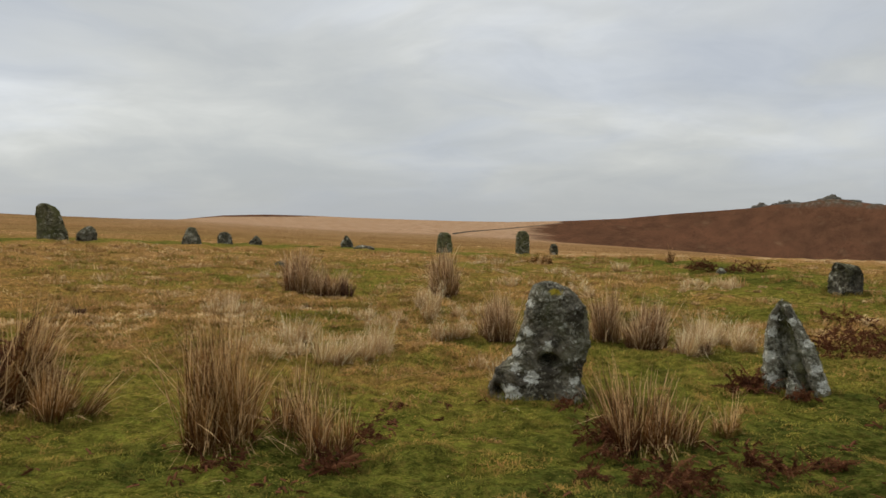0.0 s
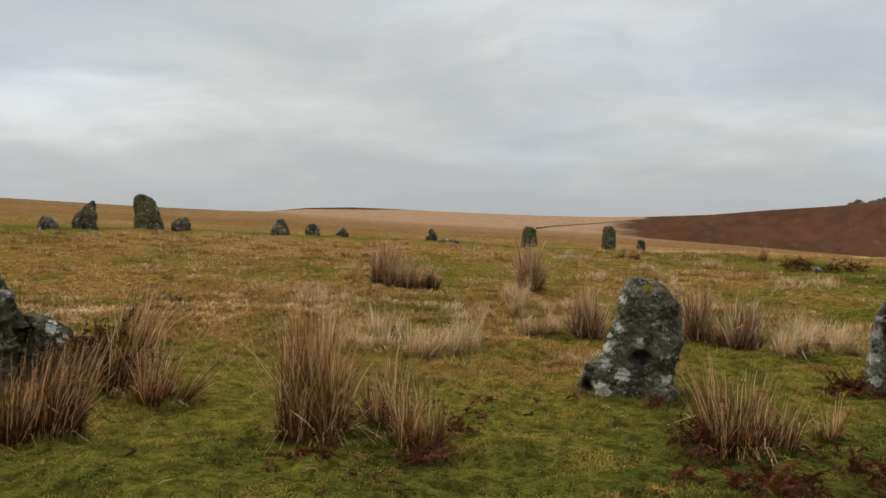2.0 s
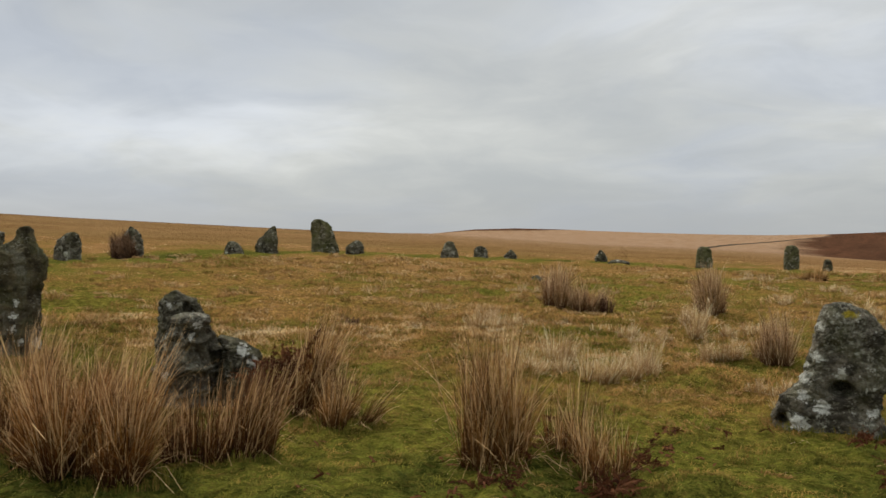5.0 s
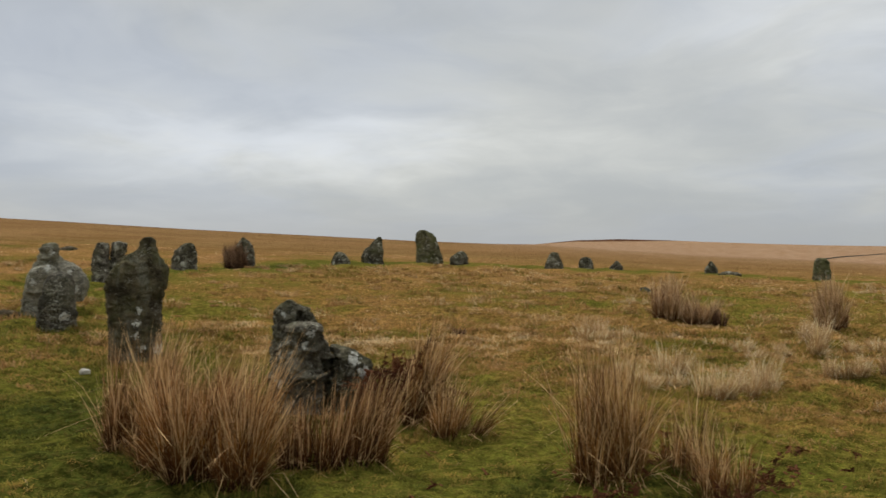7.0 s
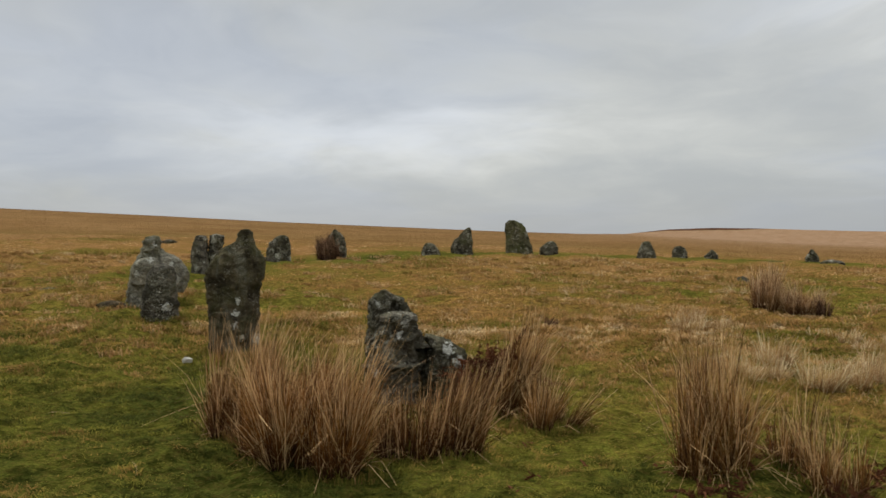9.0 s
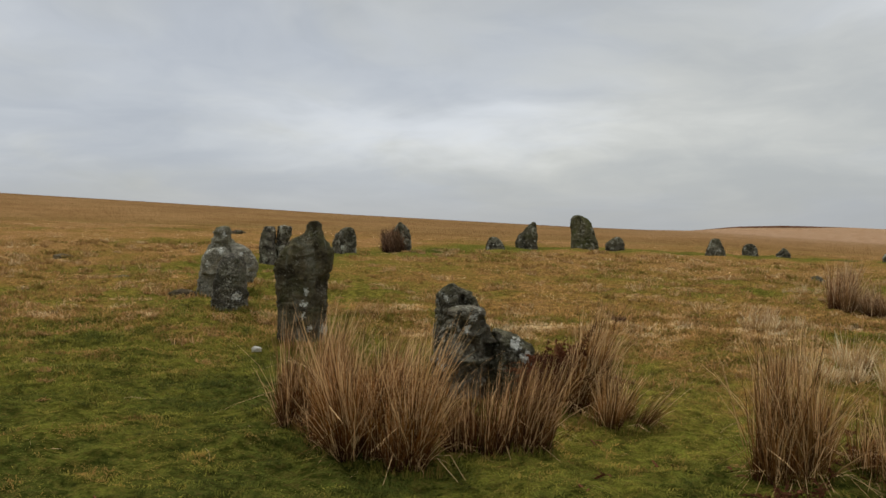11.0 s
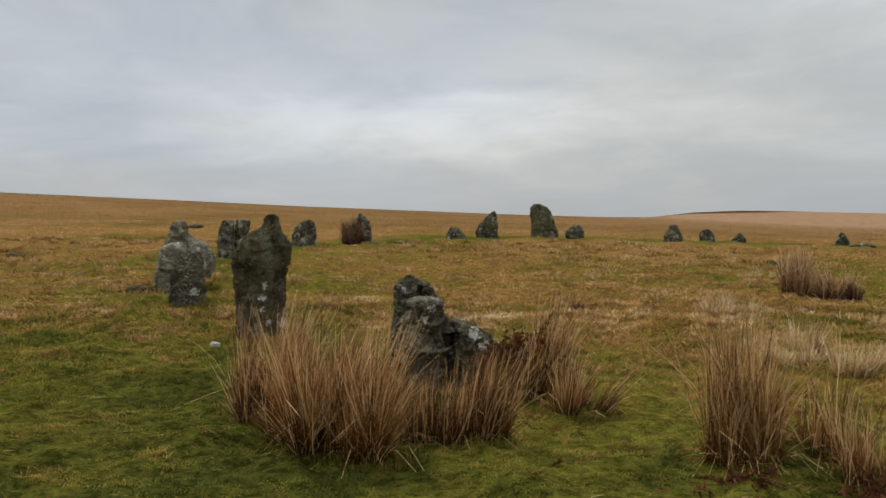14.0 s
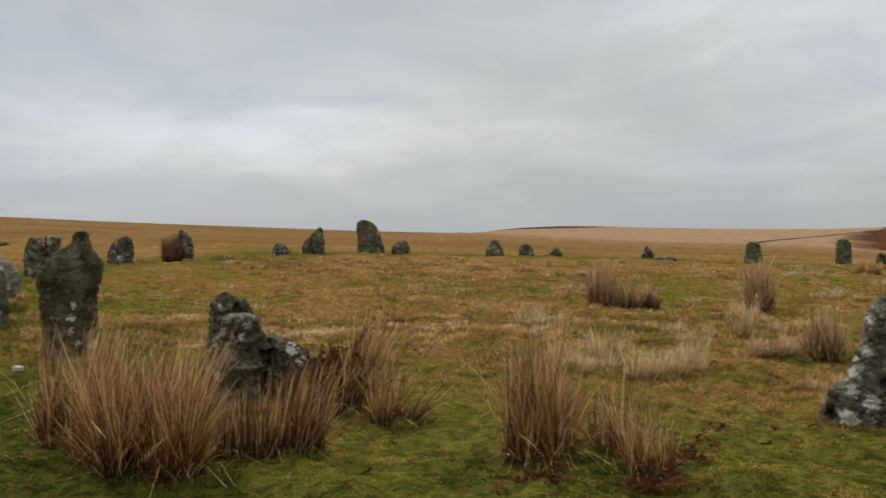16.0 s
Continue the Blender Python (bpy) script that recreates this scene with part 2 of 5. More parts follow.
def stone_material(name, spots=(), greens=0.5, whites=0.5, brown=0.4, yellow=None, patch=8.0, base=(0.120, 0.100, 0.068), grit=0.3, streak=0.0, fleck=34.0):
    """Weathered granite with lichen. spots: patches of pale lichen at (x, z, radius) on the stone."""
    m, n = material(name)
    p = n.coord("Object")
    info = n.add("ShaderNodeObjectInfo").outputs["Random"]
    shift = n.add("ShaderNodeCombineXYZ")
    for s in shift.inputs:
        n.put(s, n.math("MULTIPLY", info, 40.0))
    q = n.vmath("ADD", p, shift.outputs[0])
    grain = n.noise(q, 70.0, 4.0, 0.7)
    mid = n.noise(q, 7.0, 6.0, 0.65)
    wide = n.noise(q, 2.0, 3.0, 0.6)
    # crevice shading is put into the colour as strong dark-to-light contrast
    dark = tuple(v * 0.16 for v in base)
    base = tuple(v * 1.3 for v in base)
    light = tuple(v * 2.3 for v in base)
    c = n.ramp(n.math("ADD", n.math("MULTIPLY", mid, 0.65), n.math("MULTIPLY", n.noise(q, 24.0, 6.0, 0.75), 0.35)), ((0.37, dark), (0.5, base), (0.64, light)))
    c = n.mix(n.math("MULTIPLY", n.step(wide, 0.42, 0.68), brown), c, (0.060, 0.042, 0.026))
    c = n.mix(n.math("MULTIPLY", n.step(n.noise(q, 3.3, 5.0, 0.6), 0.45, 0.7), greens), c, (0.088, 0.092, 0.030))
    speck = n.step(grain, 0.35, 0.75)
    c = n.mix(n.math("MULTIPLY", speck, grit), c, (0.24, 0.235, 0.205))
    # dark flecks paint the shade of small pits
    pit_shade = n.step(n.noise(q, 38.0, 5.0, 0.7), 0.57, 0.66)
    c = n.mix(n.math("MULTIPLY", pit_shade, 0.6), c, dark)
    if streak:
        runs = n.noise(n.vmath("MULTIPLY", q, (9.0, 9.0, 1.1)), 1.0, 5.0, 0.65)
        c = n.mix(n.math("MULTIPLY", n.step(runs, 0.50, 0.66), streak), c, n.mix(speck, (0.13, 0.12, 0.085), (0.34, 0.33, 0.27)))
        c = n.mix(n.math("MULTIPLY", n.step(n.math("SUBTRACT", 1.0, runs), 0.54, 0.66), streak), c, (0.030, 0.022, 0.014))
    moss = n.attr("moss")
    c = n.mix(n.math("MULTIPLY", moss, n.step(n.noise(q, 14.0, 6.0, 0.7), 0.30, 0.55)), c, n.mix(mid, (0.050, 0.048, 0.016), (0.105, 0.105, 0.032)))
    # near-black blotches at random, which put more of the stone's dark shading into colour
    dark_blotch = n.math("ADD", n.noise(q, 5.0, 6.0, 0.68), n.math("MULTIPLY", n.math("SUBTRACT", n.noise(q, 1.6, 2.0, 0.5), 0.5), 0.5))
    c = n.mix(n.math("MULTIPLY", n.step(dark_blotch, 0.52, 0.60), 0.7), c, tuple(v * 0.22 for v in base))
    # lichen: round rosettes of two sizes, and a fine scurf where the stone is driest
    frayed = n.vmath("ADD", q, n.vmath("MULTIPLY", n.vmath("SUBTRACT", n.noise(q, 30.0, 5.0, 0.7, True), (0.5, 0.5, 0.5)), (0.09, 0.09, 0.09)))
    crust = 0.0
    for scale, offset in ((patch * 1.1, 0.0), (patch * 2.6, 5.3)):
        at = n.vmath("ADD", frayed, (offset, offset * 0.7, 0.0))
        own = n.add("ShaderNodeSeparateXYZ")
        n.put(own.inputs[0], n.voronoi(at, scale, "Color"))
        size = n.math("MULTIPLY", n.math("SUBTRACT", own.outputs[0], 0.86 - 0.42 * whites), 0.85)
        one = n.step(n.math("SUBTRACT", size, n.voronoi(at, scale)), -0.01, 0.05)
        crust = n.math("MAXIMUM", crust, one)
    scurf = n.math("ADD", n.noise(q, fleck, 7.0, 0.75), n.math("MULTIPLY", n.math("SUBTRACT", n.noise(q, 4.0, 3.0, 0.6), 0.5), 0.55))
    crust = n.math("MAXIMUM", crust, n.math("MULTIPLY", n.step(scurf, 0.635 - 0.10 * whites, 0.665 - 0.10 * whites), 0.9))
    c = n.mix(n.math("MULTIPLY", n.step(scurf, 0.57 - 0.11 * whites, 0.60 - 0.11 * whites), n.math("SUBTRACT", 0.72, n.math("MULTIPLY", moss, 0.6))), c, (0.285, 0.262, 0.190))
    crust = n.math("MULTIPLY", crust, n.math("SUBTRACT", 1.0, n.math("MULTIPLY", moss, 0.85)))
    c = n.mix(n.math("MULTIPLY", crust, 0.9), c, n.mix(n.step(n.noise(q, 21.0, 5.0, 0.7), 0.40, 0.62), (0.27, 0.265, 0.185), (0.66, 0.64, 0.53)))
    px = n.add("ShaderNodeSeparateXYZ")
    n.put(px.inputs[0], p)
    ragged = n.math("MULTIPLY", n.math("SUBTRACT", n.noise(q, 26.0, 6.0, 0.68), 0.5), 0.22)
    whole = n.math("MULTIPLY_ADD", n.step(n.noise(q, 48.0, 4.0, 0.7), 0.38, 0.46), 0.55, 0.4)
    for x, z, r in spots:
        u, v = n.math("SUBTRACT", px.outputs[0], x), n.math("SUBTRACT", px.outputs[2], z)
        d = n.math("SQRT", n.math("ADD", n.math("MULTIPLY", u, u), n.math("MULTIPLY", v, v)))
        f = n.math("SUBTRACT", 1.0, n.step(n.math("ADD", d, ragged), r * 0.80, r * 0.90))
        c = n.mix(n.math("MULTIPLY", f, whole), c, n.mix(speck, (0.50, 0.49, 0.40), (0.84, 0.82, 0.74)))
    if yellow:
        x, z, r = yellow
        u, v = n.math("SUBTRACT", px.outputs[0], x), n.math("SUBTRACT", px.outputs[2], z)
        d = n.math("SQRT", n.math("ADD", n.math("MULTIPLY", u, u), n.math("MULTIPLY", n.math("MULTIPLY", v, v), 3.0)))
        c = n.mix(n.math("SUBTRACT", 1.0, n.step(n.math("ADD", d, ragged), r * 0.5, r * 1.2)), c, (0.34, 0.26, 0.03))
    h = n.math("ADD", n.math("MULTIPLY", grain, 0.35), n.math("ADD", mid, n.math("MULTIPLY", crust, 0.2)))
    n.finish(c, 0.92, n.bump(h, 1.0, 0.06), 0.03)
    return m


GROUND = ground_material()
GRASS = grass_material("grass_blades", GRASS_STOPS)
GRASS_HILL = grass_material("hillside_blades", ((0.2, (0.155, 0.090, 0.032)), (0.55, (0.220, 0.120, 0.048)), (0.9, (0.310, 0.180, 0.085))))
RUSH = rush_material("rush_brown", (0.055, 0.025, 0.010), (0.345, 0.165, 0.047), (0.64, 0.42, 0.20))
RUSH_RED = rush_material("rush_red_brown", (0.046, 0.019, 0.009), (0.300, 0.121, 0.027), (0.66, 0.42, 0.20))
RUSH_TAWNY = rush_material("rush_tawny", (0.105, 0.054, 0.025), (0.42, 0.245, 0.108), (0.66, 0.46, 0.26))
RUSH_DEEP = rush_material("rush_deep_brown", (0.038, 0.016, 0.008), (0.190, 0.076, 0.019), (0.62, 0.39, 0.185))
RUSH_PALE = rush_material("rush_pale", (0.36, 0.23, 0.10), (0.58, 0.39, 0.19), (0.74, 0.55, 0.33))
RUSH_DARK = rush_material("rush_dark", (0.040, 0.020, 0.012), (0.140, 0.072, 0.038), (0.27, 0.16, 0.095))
BRACKEN = bracken_material()


# ---- mesh helpers ----
def mesh_from(name, verts, faces, mat, attrs=None, smooth=False):
    """A mesh from arrays: verts (n, 3); faces, a list of arrays (m, 3) or (m, 4)."""
    me = bpy.data.meshes.new(name)
    verts = np.asarray(verts, np.float32)
    faces = [np.asarray(f, np.int32) for f in faces if len(f)]
    loops = np.concatenate([f.ravel() for f in faces])
    counts = np.concatenate([np.full(len(f), f.shape[1], np.int32) for f in faces])
    me.vertices.add(len(verts))
    me.vertices.foreach_set("co", verts.ravel())
    me.loops.add(len(loops))
    me.loops.foreach_set("vertex_index", loops)
    me.polygons.add(len(counts))
    me.polygons.foreach_set("loop_start", np.concatenate([[0], np.cumsum(counts)[:-1]]).astype(np.int32))
    for key, values in (attrs or {}).items():
        me.attributes.new(key, "FLOAT", "POINT").data.foreach_set("value", np.asarray(values, np.float32))
    me.polygons.foreach_set("use_smooth", np.full(len(counts), smooth))
    me.update(calc_edges=True)
    me.validate()
    me.materials.append(mat)
    return me


RNG = np.random.default_rng(11)
TABLE = RNG.random((6, 256, 256))


def vn(x, y, size, seed=0):
    """Smooth value noise over the plan, 0 to 1, with lumps about size metres wide."""
    x, y = np.asarray(x, float) / size + 51.3, np.asarray(y, float) / size + 17.7
    i, j = np.floor(x).astype(int), np.floor(y).astype(int)
    u, v = x - i, y - j
    u, v = u * u * (3 - 2 * u), v * v * (3 - 2 * v)
    t = TABLE[seed]
    a, b, c, d = t[i % 256, j % 256], t[(i + 1) % 256, j % 256], t[i % 256, (j + 1) % 256], t[(i + 1) % 256, (j + 1) % 256]
    return (a * (1 - u) + b * u) * (1 - v) + (c * (1 - u) + d * u) * v


def fbm(x, y, size, seed=0):
    return vn(x, y, size, seed) * 0.55 + vn(x, y, size / 2.1, seed + 1) * 0.28 + vn(x, y, size / 4.3, seed + 2) * 0.17


# ---- the lie of the land ----
# the stones of the circle: x, y, height of the ground at the foot
FEET = {"shoulder": (0.81, 7.52, 0.0), "split": (3.04, 7.70, -0.01), "block": (6.56, 14.59, 0.32), "small_far": (3.44, 27.79, 0.39),
        "column": (2.46, 27.69, 0.50), "oblong": (0.05, 28.80, 0.42), "peak": (-3.04, 28.34, 0.65), "stub": (-5.85, 27.99, 0.79),
        "round": (-6.73, 27.69, 0.76), "cone": (-7.57, 26.96, 0.74), "low_hump": (-10.31, 25.92, 0.97), "tall": (-11.11, 25.48, 0.98),
        "leaning": (-12.68, 24.75, 0.94), "low": (-13.07, 23.43, 0.96), "hump": (-14.89, 21.13, 0.90), "squat": (-14.92, 18.62, 0.93),
        "pair": (-13.55, 14.54, 0.80), "pillar": (-7.17, 8.04, 0.21), "knob": (-10.79, 10.39, 0.49), "front": (-9.35, 9.00, 0.43),
        "notched": (-4.13, 6.77, 0.10)}
FOOT = np.array(list(FEET.values()))


def slope(x, y):
    s = 1.5 * np.log1p(np.exp(np.clip((y - 9) / 1.5, -40, 40)))
    s = np.minimum(s, 26)
    x = np.clip(x, -30, 30)
    fall = 0.013 * np.maximum(x - 6.6, 0) ** 1.3
    return -fall - 0.015675 * x + 0.061234 * s - 0.001771 * s * s - 0.000341 * x * s + 0.001185 * x * x


FOOT_OFF = FOOT[:, 2] - slope(FOOT[:, 0], FOOT[:, 1])
SKY_AZ = (-180, -60, -26.3, -21.2, -14.7, -7.8, -4.2, 1.2, 6.6, 11.9, 16.0, 19.2, 24.1, 31.3, 38.5, 45.5, 52.1, 58.2, 80, 130, 180)
SKY_NEAR = (0.5, -2.0, -2.41, -2.27, -1.83, -1.37, -1.05, -0.77, -0.55, -0.20, 0.09, 0.13, 0.32, 0.70, 1.07, 1.48, 1.82, 2.11, 2.6, 1.5, 0.5)
FAR_AZ = (-180, -70, -40, -30, -26.3, -25.5, -24.3, -23.5, -22.6, -21.8, -20.4, -19.2, -18.0, -14.7, -11.3, -7.8, -4.2, -0.6, 3.0, 5.9, 8.4, 11.2, 13.8, 16.0, 18.5, 30, 180)
FAR_EL = (0.4, 0.5, 0.4, 0.7, 0.92, 1.02, 1.24, 1.36, 1.24, 1.10, 1.02, 0.82, 0.71, 0.47, 0.16, 0.01, -0.05, 0.02, 0.13, 0.24, 0.35, 0.42, 0.36, 0.14, -0.05, 0.0, 0.4)


def lie(x, y):
    """Height of the ground at x, y."""
    x, y = np.atleast_1d(np.asarray(x, float)), np.atleast_1d(np.asarray(y, float))
    r, a = np.hypot(x, y), np.degrees(np.arctan2(-x, y))
    z = slope(x, y)
    d2 = (x[:, None] - FOOT[None, :, 0]) ** 2 + (y[:, None] - FOOT[None, :, 1]) ** 2
    w = np.exp(-d2 / (2 * 1.3 ** 2))
    z = z + (w * FOOT_OFF).sum(1) / (w.sum(1) + 0.15)
    rc = np.maximum(r, 26.0)
    e30 = np.degrees(np.arctan2(slope(x * 26 / rc, y * 26 / rc) - 1.5, 26.0))
    near, far = np.interp(a, SKY_AZ, SKY_NEAR), np.interp(a, FAR_AZ, FAR_EL)
    lr = np.log(np.maximum(r, 1.0))
    k = np.clip((lr - math.log(26)) / (math.log(150) - math.log(26)), 0, 1)
    k = k * (2 - k)
    e = e30 * (1 - k) + near * k
    e = np.where(r > 150, near - 0.22 * np.clip((lr - math.log(150)) / math.log(230 / 150), 0, 1) ** 1.5, e)
    k = np.clip((lr - math.log(230)) / math.log(1300 / 230), 0, 1)
    far = np.where(a > 16.5, np.minimum(far, near - 0.22), far)
    e = np.where(r > 230, (near - 0.22) * (1 - k) + far * k, e)
    e = np.where(r > 1300, far - 0.5 * np.clip(np.log(r / 1300) / math.log(4500 / 1300), 0, 1), e)
    b = np.clip((r - 26) / 8, 0, 1)
    return z * (1 - b) + b * (1.5 + r * np.tan(np.radians(e)))


def ground_z(x, y):
    return float(lie(x, y)[0])


def wall_el(a):
    return np.interp(a, (-7.8, -6.3, -4.2, -1.66, -0.6), (-0.10, -0.27, -0.49, -0.70, -0.86))


def wall_r(a):
    """How far off the boundary wall runs, by azimuth."""
    near, far = np.interp(a, SKY_AZ, SKY_NEAR) - 0.22, np.interp(a, FAR_AZ, FAR_EL)
    return 230 * np.exp(np.clip((wall_el(a) - near) / (far - near), 0, 1) * math.log(1300 / 230))


CX, CY = -4.0, 18.0


def dryness(x, y):
    """0: green cropped turf; 1: bleached moor grass."""
    x, y = np.asarray(x, float), np.asarray(y, float)
    r, a = np.hypot(x, y), np.degrees(np.arctan2(-x, y))
    rc = np.hypot(x - CX, y - CY)
    base = np.interp(r, (0, 5, 7.5, 10, 13, 20, 40), (0.12, 0.20, 0.34, 0.50, 0.66, 0.74, 0.82))
    base = base - 0.25 * np.clip((a - 31) / 8, 0, 1) * np.clip((14.5 - r) / 4.5, 0, 1)
    base = base - 0.10 * np.clip((-a - 4) / 8, 0, 1) * np.clip((24 - r) / 6, 0, 1)
    base = base - 0.13 * np.clip((16 - a) / 8, 0, 1) * np.clip((10.5 - r) / 2, 0, 1)
    base = base - 0.05 * np.clip((a - 6) / 10, 0, 1) * np.clip((r - 7) / 3, 0, 1) * np.clip((22 - r) / 5, 0, 1)
    ring = np.exp(-((rc - 10.8) / 1.5) ** 2) * (y > 12)
    base = base - 0.42 * ring
    base = np.where((rc > 12.5) & (r > 20), np.maximum(base, 0.80), base)
    base = base + 0.40 * np.exp(-((x + 0.3) / 2.3) ** 2 - ((y - 8.6) / 1.7) ** 2)
    calm = np.interp(r, (6, 11), (0.5, 1.0))
    return np.clip(base + calm * ((fbm(x, y, 3.2, 0) - 0.5) * 0.65 + (fbm(x, y, 0.9, 2) - 0.5) * 0.6), 0, 1)


def swell(x, y):
    """Hummocks of the turf."""
    fine = np.clip((15 - np.hypot(x, y)) / 6, 0, 1)
    return fine * ((vn(x, y, 0.15, 4) - 0.5) * 0.035 + (vn(x, y, 0.085, 2) - 0.5) * 0.018) + (fbm(x, y, 1.1, 1) - 0.5) * 0.13 + np.maximum(vn(x, y, 0.55, 4) - 0.55, 0) * 0.16 + np.clip((16 - np.hypot(x, y)) / 6, 0, 1) * (vn(x, y, 0.24, 3) - 0.5) * 0.05


def build_ground():
    az = np.concatenate([np.arange(-180, -42, 4.0), np.arange(-42, 74, 0.34), np.arange(74, 180, 4.0)])
    rad = np.concatenate([np.geomspace(0.4, 3.2, 40), np.geomspace(3.25, 13, 210), np.geomspace(13.2, 45, 110), np.geomspace(46, 4600, 130)])
    A, R = np.meshgrid(np.radians(az), rad)
    x, y = (-np.sin(A) * R).ravel(), (np.cos(A) * R).ravel()
    z = lie(x, y)
    r = R.ravel()
    near = np.clip((60 - r) / 30, 0, 1)
    z = z + near * (swell(x, y) + (fbm(x, y, 0.28, 3) - 0.5) * 0.06)
    z = z + np.clip((r - 60) / 200, 0, 1) * (fbm(x, y, 250, 0) - 0.5) * 0.5 * np.clip(r / 900, 0, 1)
    a = np.degrees(A.ravel())
    na, nr = len(az), len(rad)
    i = np.arange(nr - 1)[:, None] * na + np.arange(na)[None, :]
    j = np.arange(nr - 1)[:, None] * na + (np.arange(na)[None, :] + 1) % na
    quads = np.stack([i, j, j + na, i + na], -1).reshape(-1, 4)
    x0 = len(x)
    verts = np.concatenate([np.stack([x, y, z], 1), [[0, 0, ground_z(0, 0.01)]]])
    fan = np.stack([np.full(na, x0), (np.arange(na) + 1) % na, np.arange(na)], 1)
    dry = dryness(x, y)
    dry = np.where(r > 40, 0.74 + (fbm(x, y, 14, 1) - 0.5) * 0.5, dry) + 0.35 * np.clip((-a - 2) / 5, 0, 1) * np.clip((r - 23) / 6, 0, 1)
    wob = (fbm(a, np.log(r) * 20, 2.0, 0) - 0.5)
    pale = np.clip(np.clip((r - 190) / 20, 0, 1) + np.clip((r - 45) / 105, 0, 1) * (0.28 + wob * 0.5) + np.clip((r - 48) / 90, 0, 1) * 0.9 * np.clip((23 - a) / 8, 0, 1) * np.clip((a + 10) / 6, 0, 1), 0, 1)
    rw = np.where(a > -0.4, 0, np.where(a < -7.6, 1e5, wall_r(np.clip(a, -7.8, -0.6))))
    heather = ((r > 190) & (r < rw)).astype(float)
    # grass runs out under the wall; the heather thins towards it
    heather = heather * np.clip((-a - 4.6 + 3.0 * wob) / 2.2, 0, 1)
    cap = (r > 960 + 330 * np.clip(np.abs(a - 12.2) / 4.6, 0, 1) ** 2) & (a > 7.6) & (a < 16.9)
    heather = np.where(cap, 1.0, heather)
    scree = np.clip(1 - np.hypot((a + 23.6) / 3.4, (np.log(np.maximum(r, 1) / 1300)) / 0.22), 0, 1) ** 0.6
    scree = np.where(r > 300, np.clip(scree * 1.4 + wob * 0.4 * (scree > 0), 0, 1), 0)
    fill = lambda v: np.concatenate([v, v[:1]])
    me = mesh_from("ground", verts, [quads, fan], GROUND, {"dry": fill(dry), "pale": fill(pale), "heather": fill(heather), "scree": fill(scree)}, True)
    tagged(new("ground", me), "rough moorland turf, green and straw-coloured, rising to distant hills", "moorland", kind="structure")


build_ground()


